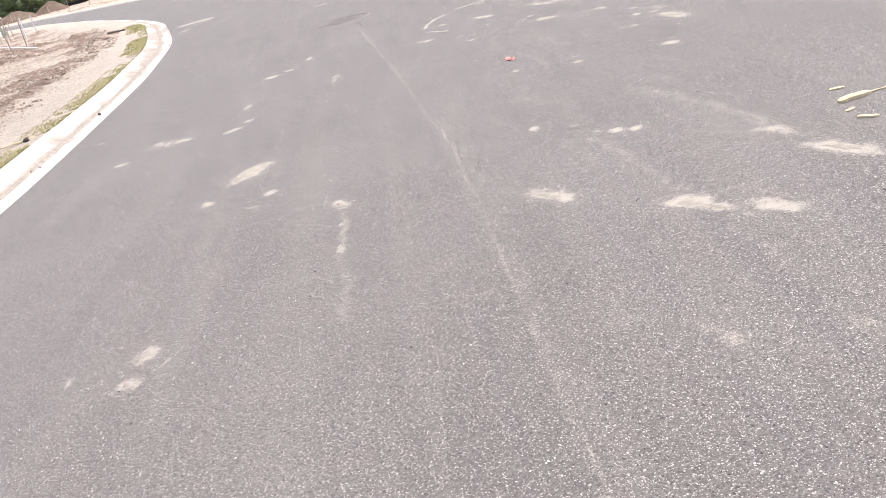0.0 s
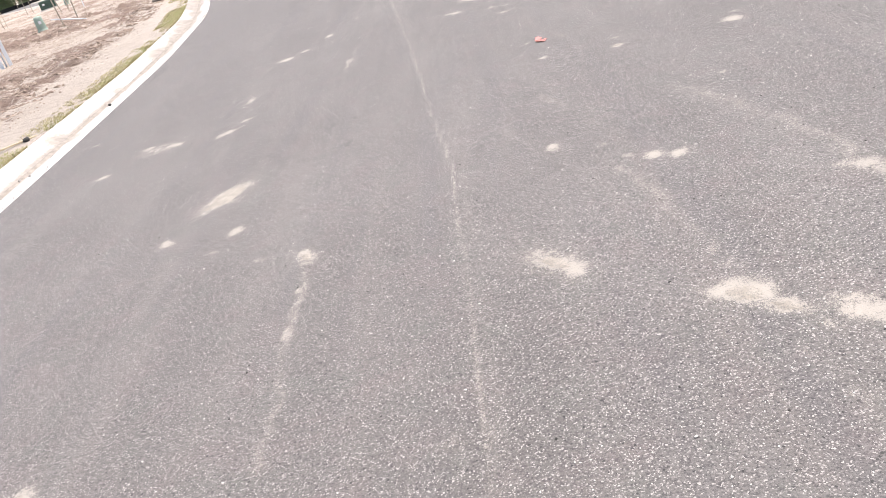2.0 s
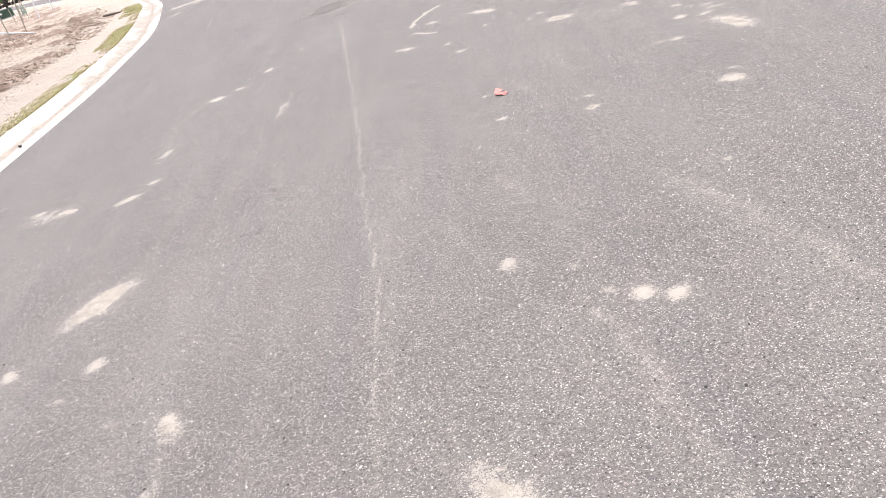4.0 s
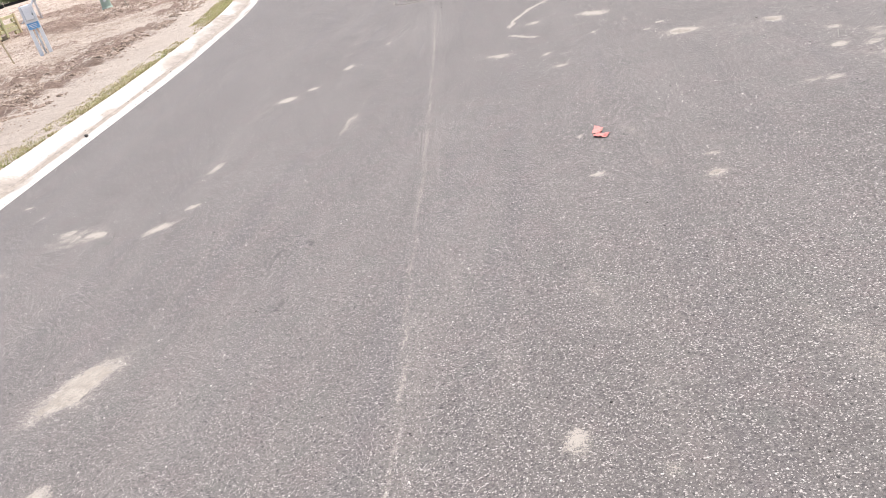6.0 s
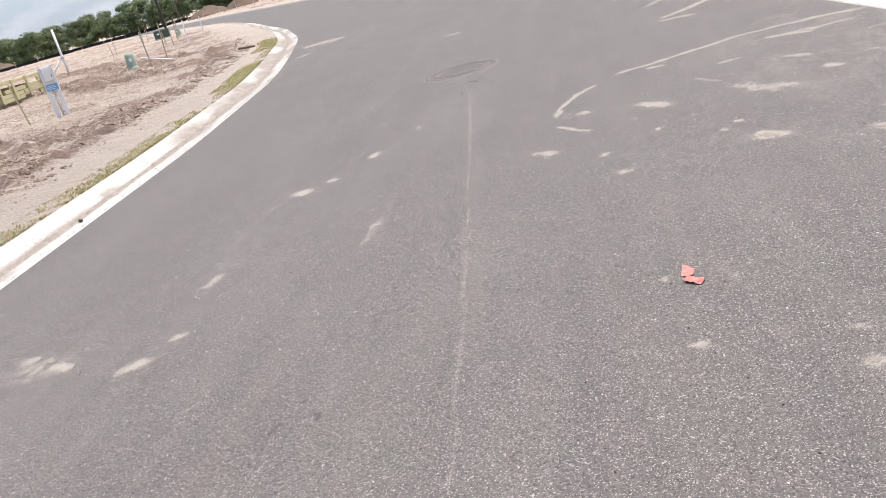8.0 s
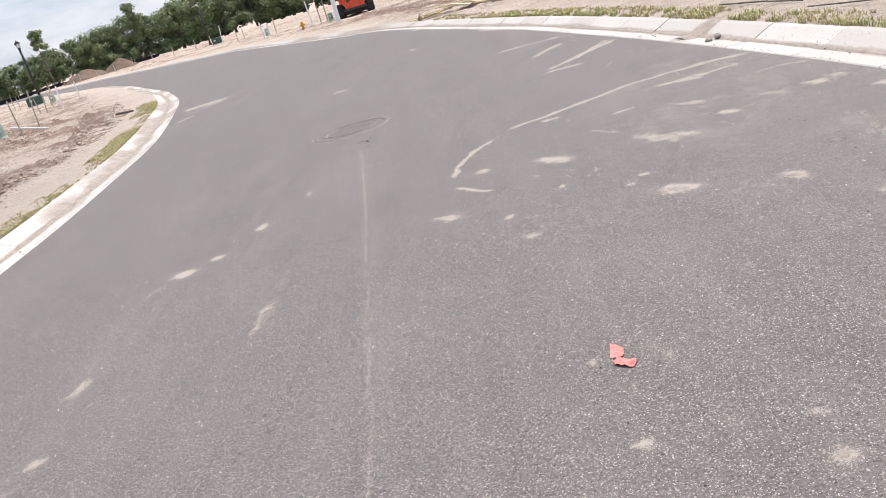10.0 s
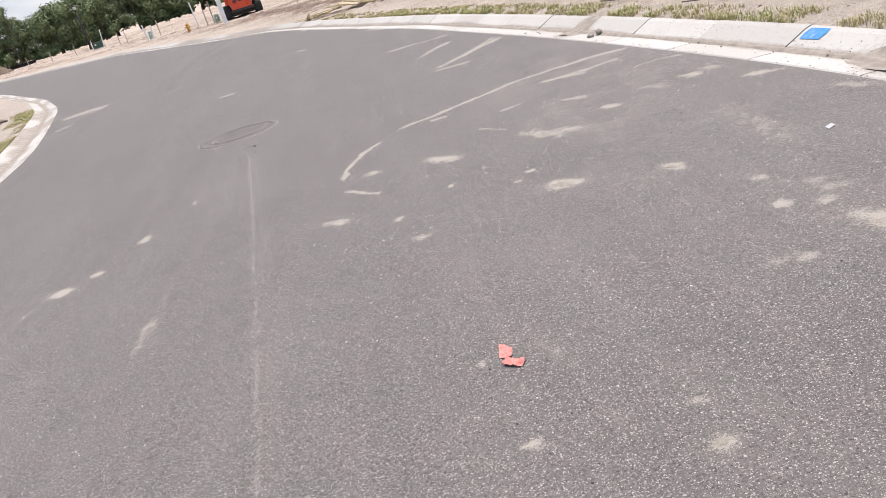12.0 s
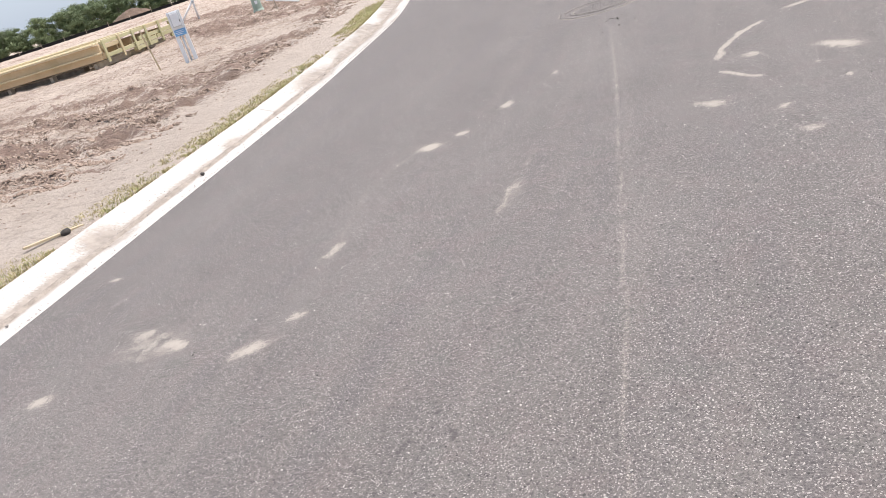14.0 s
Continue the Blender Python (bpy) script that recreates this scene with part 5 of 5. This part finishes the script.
def lumber_stack():
    """A flat bundle of framed panels and long boards, raised on bearers."""
    top = empty("lumber_stack", (-20.1, 24.5, LOT - 0.02), 0, "wide stack of new yellow framing lumber on bearers", "lumber stack")
    L, W = 11.0, 4.6
    for k in range(6):
        part("bearer", box(bmesh.new(), (-0.5 - k * 2.0, W / 2, 0.1), (0.14, W - 0.3, 0.2), None, 0.006), GREY_WOOD, top)
    # long beams towards the road
    for z, y, h, m in ((0.36, 0.05, 0.2, PINE_EDGE), (0.36, 0.14, 0.2, PINE_EDGE), (0.49, -0.06, 0.05, PINE), (0.64, 0.06, 0.24, PINE_EDGE), (0.8, -0.03, 0.05, PINE)):
        part("beam", box(bmesh.new(), (-L / 2 + 0.05 * random.uniform(-1, 1), y + 0.05, z), (L, 0.08 if h > 0.1 else 0.3, h), None, 0.005), m, top)
    # dark board on the ground; its dark colour also stands for the gap's shade
    part("sill", box(bmesh.new(), (-L / 2 - 0.6, 0.5, 0.1), (L - 1.2, 0.3, 0.16), None, 0.006), BARK, top, "dark weathered sill board filling the shaded gap under the beams")
    # end panel: rails and studs, with openings
    for z, h in ((0.2, 0.13), (0.35, 0.13), (0.5, 0.13), (0.65, 0.13), (0.79, 0.11)):
        y = 0.2
        while y < W - 0.1:
            ln = random.uniform(0.9, 1.9)
            ln = min(ln, W - y)
            if random.random() < 0.72 or z > 0.7:
                part("rail", box(bmesh.new(), (0.03 * random.uniform(-1, 1), y + ln / 2, z), (0.09, ln - 0.02, h), None, 0.005), random.choice((PINE_TREATED, PINE_TREATED, PINE)), top)
            y += ln
    for y in (0.25, 1.15, 1.95, 2.75, 3.6, 4.5):
        part("stud", box(bmesh.new(), (0.085, y, 0.5), (0.05, 0.1, 0.74), None, 0.005), random.choice((PINE_TREATED, PINE)), top)
    # inner boards seen through the gaps and from above
    for i in range(15):
        y = 0.35 + i * 0.29
        ln = L - random.uniform(0.05, 0.9)
        part("board", box(bmesh.new(), (-ln / 2 - 0.06, y, 0.82 + random.uniform(-0.015, 0.02)), (ln, 0.24, 0.04), None, 0.004), PINE if random.random() < 0.8 else PINE_TREATED, top)
        if i % 3 == 0:
            part("joist", box(bmesh.new(), (-L / 2, y, 0.5), (L - 0.3, 0.06, 0.22)), PINE_EDGE, top)
    for k in range(4):
        part("top_board", box(bmesh.new(), (-3.2 - k * 2.1, 1.2 + 0.7 * k, 0.862), (4.6, 0.14, 0.038), Matrix.Rotation(radians(random.uniform(-4, 4)), 3, "Z"), 0.004), PINE, top)


random.seed(21)
lumber_stack()

lath = tagged(part("lath", box(bmesh.new(), (0, 0, 0.015), (0.52, 0.04, 0.02), None, 0.002), SPLINTER), "pale wooden lath lying in verge grass", "wood scrap")
lath.matrix_basis = pose(-5.77, 5.37, 0.1, 0, 4, 63)
logs = tagged(part("log", rod(bmesh.new(), (-0.55, 0, 0.05), (0.55, 0.03, 0.06), 0.038, 0.025, 10), BARK, None, "", True), "short brown branch lying on the lot", "branch")
logs.matrix_basis = pose(-9.9, 24.1, 0.11, 0, 0, -45)


# ---------------------------------------------------------------- beyond the far kerb
def loader():
    """A compact track loader seen from behind."""
    top = empty("track_loader", (-5.75, 52.5, LOT), 6, "orange-red compact track loader with black tracks", "loader")
    top.scale = (1.12, 1.12, 1.12)
    for side in (-0.78, 0.78):
        bm = bmesh.new()
        outline = [(-0.95, 0.12), (-0.8, 0.0), (0.75, 0.0), (1.0, 0.22), (0.85, 0.5), (-0.55, 0.74), (-0.95, 0.5)]
        a = [bm.verts.new((side - 0.2, y, z)) for y, z in outline]
        b = [bm.verts.new((side + 0.2, y, z)) for y, z in outline]
        bm.faces.new(a)
        bm.faces.new(b[::-1])
        for i in range(len(a)):
            bm.faces.new((a[i], b[i], b[(i + 1) % len(a)], a[(i + 1) % len(a)]))
        bmesh.ops.recalc_face_normals(bm, faces=bm.faces)
        bmesh.ops.bevel(bm, geom=bm.edges[:], offset=0.05, segments=2, affect="EDGES")
        track = part("track", bm, BLACK_RUBBER, top, "black rubber track")
        for i in range(12):
            part("lug", box(bmesh.new(), (side, -0.75 + i * 0.13, -0.005), (0.4, 0.05, 0.03)), BLACK_RUBBER, track)
        for y in (-0.55, -0.15, 0.25, 0.6):
            part("roller", rod(bmesh.new(), (side - 0.21, y, 0.17), (side + 0.21, y, 0.17), 0.11, 0.11, 14), DARK_STEEL, track, "", True)
    part("chassis", box(bmesh.new(), (0, 0.0, 0.55), (1.1, 1.7, 0.6), None, 0.04), DARK_STEEL, top)
    part("engine_hood", box(bmesh.new(), (0, -0.75, 1.05), (1.24, 0.75, 0.8), None, 0.07), ORANGE, top)
    door = part("rear_door", box(bmesh.new(), (0, -1.14, 0.86), (1.06, 0.07, 0.92), None, 0.03), ORANGE, top)
    for i in range(6):
        part("grille_slot", box(bmesh.new(), (-0.22 + 0.28 * (i % 3) - 0.06, -1.18, 1.02 - 0.2 * (i // 3)), (0.2, 0.02, 0.11), None, 0.008), DARK_STEEL, door)
    part("bumper", box(bmesh.new(), (0, -1.12, 0.36), (1.2, 0.14, 0.14), None, 0.03), DARK_STEEL, top)
    for side in (-0.52, 0.52):
        part("tail_lamp", box(bmesh.new(), (side, -1.16, 1.38), (0.12, 0.04, 0.07), None, 0.01), RED_PLASTIC, top)
    part("cab", box(bmesh.new(), (0, 0.15, 1.6), (0.98, 1.1, 0.9), None, 0.06), DARK_STEEL, top)
    part("roof", box(bmesh.new(), (0, 0.15, 2.07), (1.02, 1.15, 0.07), None, 0.03), BLACK_METAL, top)
    for side in (-0.7, 0.7):
        arm = rod(bmesh.new(), (side, -0.95, 1.45), (side, 0.9, 1.25), 0.1, 0.09, 8)
        rod(arm, (side, 0.85, 1.28), (side, 1.35, 0.4), 0.09, 0.08, 8)
        part("lift_arm", arm, ORANGE, top)
        part("upright", box(bmesh.new(), (side, -0.85, 1.1), (0.14, 0.3, 0.75), None, 0.02), ORANGE, top)
    bm = box(bmesh.new(), (0, 1.65, 0.3), (1.85, 0.55, 0.5), None, 0.03)
    part("bucket", bm, DARK_STEEL, top, "dark steel bucket")


loader()


def hydrant():
    top = empty("fire_hydrant", (-9.1, 52.3, LOT), 20, "yellow fire hydrant standing on sandy verge", "fire hydrant")
    top.scale = (0.8, 0.8, 0.8)
    part("flange", rod(bmesh.new(), (0, 0, 0), (0, 0, 0.06), 0.15, 0.15, 16), YELLOW, top, "", True)
    part("barrel", rod(bmesh.new(), (0, 0, 0.05), (0, 0, 0.52), 0.1, 0.1, 16), YELLOW, top, "", True)
    bm = bmesh.new()
    bmesh.ops.create_uvsphere(bm, u_segments=16, v_segments=8, radius=0.125, matrix=Matrix.Translation((0, 0, 0.55)) @ Matrix.Diagonal((1, 1, 0.85, 1)))
    rod(bm, (0, 0, 0.6), (0, 0, 0.7), 0.03, 0.028, 6)
    part("bonnet", bm, YELLOW, top, "", True)
    for a, b in (((0, 0, 0.4), (0.2, 0, 0.4)), ((0, 0, 0.4), (-0.2, 0, 0.4)), ((0, 0, 0.38), (0, -0.22, 0.38))):
        part("nozzle_cap", rod(bmesh.new(), a, b, 0.06, 0.065, 12), YELLOW, top, "", True)


hydrant()
random.seed(31)
stake(-9.4, 57.9, 1.6, -0.05, 0, WHITE_PAINT, 0.07, "white-painted survey stake driven into soil")
stake(-8.3, 54.5, 1.15, 0, 0, GREY_WOOD, 0.06)
stake(-7.9, 54.7, 1.35, 0, 0, GREY_WOOD, 0.06)
stake(-13.2, 64.4, 1.3, 0, 0, GREY_WOOD, 0.08, "weathered stake with a dark painted tip", DARK_STONE)
stake(-13.5, 61.3, 1.1, -0.05, 0, WHITE_PAINT, 0.09, "white-painted survey stake driven into soil")
stake(-13.2, 61.8, 0.9, 0.05, 0, WHITE_PAINT, 0.09, "white-painted survey stake driven into soil")
stake(-19.2, 76.7, 1.0, 0, 0, GREY_WOOD, 0.06)
stake(-17.8, 73.5, 1.0, 0, 0, GREY_WOOD, 0.06)
stake(-23.2, 86.5, 1.7, 0.1, 0, WHITE_PAINT, 0.08, "white-painted survey stake driven into soil")
for i in range(9):
    stake(-27 - 3.2 * i, 90 + 2.4 * i, random.uniform(0.8, 1.2), random.uniform(-0.06, 0.06), 0, GREY_WOOD, 0.07)
stake(0.2, 44.0, 1.3, 0, 0, GREY_WOOD, 0.05)
stake(-2.2, 44.5, 1.3, 0.05, 0, GREY_WOOD, 0.05)
post = empty("marker_post", (-6.5, 49.0, LOT), 10, "white square marker post beside the loader", "post")
part("post", box(bmesh.new(), (0, 0, 0.6), (0.24, 0.2, 1.3), None, 0.01), WHITE_PAINT, post)
part("cap", box(bmesh.new(), (0, 0, 1.27), (0.28, 0.24, 0.05), None, 0.01), WHITE_PAINT, post)

# heap of broken boards
random.seed(44)
for i in range(34):
    s = random.random()
    x, y = -1.3 + 2.5 * s + random.gauss(0, 0.25), 28.3 - 1.8 * s + random.gauss(0, 0.3)
    ln = random.uniform(0.4, 1.3)
    pile = 0.34 * max(0, 1 - abs(s - 0.55) * 2.2) * random.random()
    turn = Matrix.Rotation(radians(random.gauss(-25, 38)), 3, "Z") @ Matrix.Rotation(radians(random.gauss(0, 9)), 3, "Y")
    ob = part("scrap_board", box(bmesh.new(), (0, 0, 0), (ln, random.uniform(0.06, 0.16), random.uniform(0.02, 0.04)), None, 0.004), random.choice((SPLINTER, SPLINTER, PINE, GREY_WOOD)))
    ob.matrix_basis = Matrix.Translation((x, y, LOT + 0.05 + pile)) @ turn.to_4x4()
    tagged(ob, "broken pale board thrown on a scrap heap", "wood scrap", "broken boards in the scrap heap")
# wire and twigs on the verge
for i, (pts, r, lab) in enumerate((([(3.6, 9.4), (4.0, 8.6), (4.25, 7.6), (4.7, 7.0)], 0.008, "thin dark wire lying on the verge"),
                                   ([(3.3, 11.5), (3.6, 10.6), (3.75, 9.9)], 0.01, "dry brown twig lying on the verge"))):
    cu = bmesh.new()
    for (ax, ay), (bx, by) in zip(pts, pts[1:]):
        rod(cu, (ax, ay, 0.125), (bx, by, 0.13), r, r, 6)
    tagged(part("wire" if i == 0 else "twig", cu, BARK), lab, "debris")


def mound(x, y, rx, ry, h, seed, label):
    n = 44
    g = np.linspace(-1.15, 1.15, n)
    GX, GY = np.meshgrid(g, g, indexing="ij")
    q = np.hypot(GX, GY) * (1 + 0.35 * (fbm(GX * 1.5 + seed, GY * 1.5, 3, int(seed)) - 0.5))
    z = h * np.maximum(1 - np.power(q, 1.5), -0.08)
    z = z + 0.3 * h * (fbm(GX * 4 + seed, GY * 4, 4, int(seed) + 5) - 0.5) * (q < 1)
    P = np.stack([GX * rx, GY * ry, z], -1)
    ob = grid_mesh("soil_mound", P[::-1], MOUND)
    ob.matrix_basis = pose(x, y, LOT)
    tagged(ob, label, "soil mound", "soil mounds before the trees")


mound(-50.5, 116, 3.2, 2.8, 1.3, 3, "grey-brown heap of dumped soil before trees")
mound(-46.0, 117.5, 2.4, 2.2, 1.4, 8, "brown heap of dumped soil before trees")
mound(-86.5, 117, 4.0, 3.0, 1.5, 14, "pale grey heap of dumped soil before trees")

# black silt fence before the trees
fence = empty("silt_fence", (0, 0, 0), 0, "low black silt fence along the wood", "fence")
run = [(-125, 78), (-104, 96), (-80, 113), (-58, 125), (-44, 128)]
for (ax, ay), (bx, by) in zip(run, run[1:]):
    nseg = int(math.hypot(bx - ax, by - ay) / 3)
    for i in range(nseg):
        p, q = (ax + (bx - ax) * i / nseg, ay + (by - ay) * i / nseg), (ax + (bx - ax) * (i + 1) / nseg, ay + (by - ay) * (i + 1) / nseg)
        bm = bmesh.new()
        mid = ((p[0] + q[0]) / 2 + 0.1, (p[1] + q[1]) / 2)
        rows3 = [[bm.verts.new((x, y, z)) for x, y in (p, mid, q)] for z in (0.02, 0.3 + random.uniform(-0.04, 0.04), 0.55 + random.uniform(-0.07, 0.05))]
        for a, b in zip(rows3, rows3[1:]):
            for j in range(2):
                bm.faces.new((a[j], a[j + 1], b[j + 1], b[j]))
        bmesh.ops.solidify(bm, geom=bm.faces[:], thickness=0.02)
        part("fabric_panel", bm, FABRIC, fence)
        part("fence_post", box(bmesh.new(), (p[0], p[1] - 0.04, 0.4), (0.05, 0.05, 0.9)), GREY_WOOD, fence)


# ---------------------------------------------------------------- the wood
def crown_mesh(name, seed, w, h, low, leaves, size):
    """A crown of leaf clumps round several lobes, with gaps."""
    rnd = random.Random(seed)
    lobes = []
    for _ in range(26):
        a, r = rnd.uniform(0, 6.28), w * rnd.uniform(0.1, 0.85)
        z = low + (h - low) * rnd.uniform(0.02, 0.97)
        r *= 1.1 - 0.6 * ((z - low) / (h - low)) ** 2
        lobes.append((r * math.cos(a), r * math.sin(a), z, w * rnd.uniform(0.16, 0.4)))
    lobes.append((0, 0, h - w * 0.25, w * 0.4))
    verts, faces = [], []
    for _ in range(leaves):
        lx, ly, lz, lr = rnd.choice(lobes)
        v = Vector((rnd.gauss(0, 1), rnd.gauss(0, 1), rnd.gauss(0, 1))).normalized() * lr * rnd.uniform(0.35, 1.15)
        if rnd.random() < 0.06:
            v *= 1.25
        c = Vector((lx, ly, lz)) + Vector((v.x, v.y, v.z * 0.8))
        if c.z < low * 0.7:
            c.z = low * 0.7 + rnd.random() * 0.4
        nrm = (v.normalized() + Vector((rnd.uniform(-1, 1), rnd.uniform(-1, 1), rnd.uniform(-0.4, 1.0))) * 0.9).normalized()
        q = nrm.to_track_quat("Z", "Y").to_matrix() @ Matrix.Rotation(rnd.uniform(0, 6.28), 3, "Z")
        s = size * rnd.uniform(0.6, 1.4)
        k = len(verts)
        for px, py, pz in ((-0.55, 0.0, 0), (0.05, -0.4, 0.06), (0.55, 0.08, -0.05), (0.0, 0.42, 0.05)):
            verts.append(c + q @ Vector((px * s, py * s, pz * s)))
        faces.append((k, k + 1, k + 2, k + 3))
    me = bpy.data.meshes.new(name)
    me.from_pydata(verts, [], faces)
    me.materials.append(LEAF)
    return me


def trunk_mesh(name, seed, h, r):
    rnd = random.Random(seed)
    bm = bmesh.new()
    x = y = 0.0
    z = -0.2
    pts = []
    for k in range(6):
        pts.append((x, y, z, r * (1 - 0.14 * k)))
        x, y, z = x + rnd.uniform(-0.15, 0.15), y + rnd.uniform(-0.15, 0.15), z + h * 0.15
    for a, b in zip(pts, pts[1:]):
        rod(bm, a[:3], b[:3], a[3], b[3], 8)
    for _ in range(7):
        a = rnd.choice(pts[2:])
        t = rnd.uniform(0, 6.28)
        m = (a[0] + math.cos(t) * h * 0.12, a[1] + math.sin(t) * h * 0.12, a[2] + h * 0.12)
        e = (a[0] + math.cos(t) * h * 0.26, a[1] + math.sin(t) * h * 0.26, a[2] + h * rnd.uniform(0.2, 0.36))
        rod(bm, a[:3], m, a[3] * 0.55, a[3] * 0.4, 6)
        rod(bm, m, e, a[3] * 0.4, a[3] * 0.12, 6)
    me = bpy.data.meshes.new(name)
    bm.to_mesh(me)
    bm.free()
    me.materials.append(BARK)
    return me


KINDS = []
for i in range(7):
    h = (7.0, 6.4, 7.6, 6.8, 7.2, 6.2, 7.8)[i]
    KINDS.append((trunk_mesh("trunk", i, h, 0.16), crown_mesh("crown", 50 + i, 3.1, h, 0.25 if i % 3 else 0.9, 6500, 0.24), h))
TALL = (trunk_mesh("trunk", 77, 10.5, 0.17), crown_mesh("crown", 78, 2.3, 10.6, 7.4, 2600, 0.26), 10.6)


def tree(x, y, kind, height, rz, label="dense dark green oak in a scrubby wood"):
    trunk, crown, h = kind
    top = new("tree")
    s = height / h
    top.matrix_basis = Matrix.LocRotScale((x, y, 0.05), Euler((0, 0, rz)), (s * random.uniform(0.95, 1.25), s * random.uniform(0.95, 1.25), s))
    for name, me in (("trunk", trunk), ("crown", crown)):
        ob = new(name, me)
        ob.parent = top
    tagged(top, label, "tree", "trees of the wood")


WOOD = [(-165, 40, 5.5), (-120, 92, 4.6), (-104, 110, 4.8), (-92, 121, 4.6), (-77, 132, 4.8), (-66, 138, 6.0), (-53, 142, 8.0), (-47, 143, 7.4), (-38, 145, 8.5), (-24, 147, 9.5),
        (0, 148, 10), (40, 145, 10), (90, 130, 10)]
random.seed(61)
for (ax, ay, ah), (bx, by, bh) in zip(WOOD, WOOD[1:]):
    n = max(2, int(math.hypot(bx - ax, by - ay) / (1.8 if ax < -70 else 2.1 if ax < -20 else 4.0)))
    for i in range(n):
        s = (i + random.uniform(-0.3, 0.3)) / n
        x, y, h = ax + s * (bx - ax), ay + s * (by - ay), ah + s * (bh - ah)
        out = Vector((x, y)).normalized()
        tree(x + out.x * random.uniform(-1, 1.5), y + out.y * random.uniform(-1, 1.5), random.choice(KINDS), h * random.uniform(0.7, 0.96), random.uniform(0, 6.28))
        tree(x + out.x * random.uniform(4, 8), y + out.y * random.uniform(4, 8), random.choice(KINDS), h * random.uniform(0.84, 1.02), random.uniform(0, 6.28))
tree(-63, 133, TALL, 8.6, 1.0, "tall thin pine rising above the scrubby wood")
tree(-51, 142, TALL, 9.0, 2.2, "tall thin pine rising above the scrubby wood")
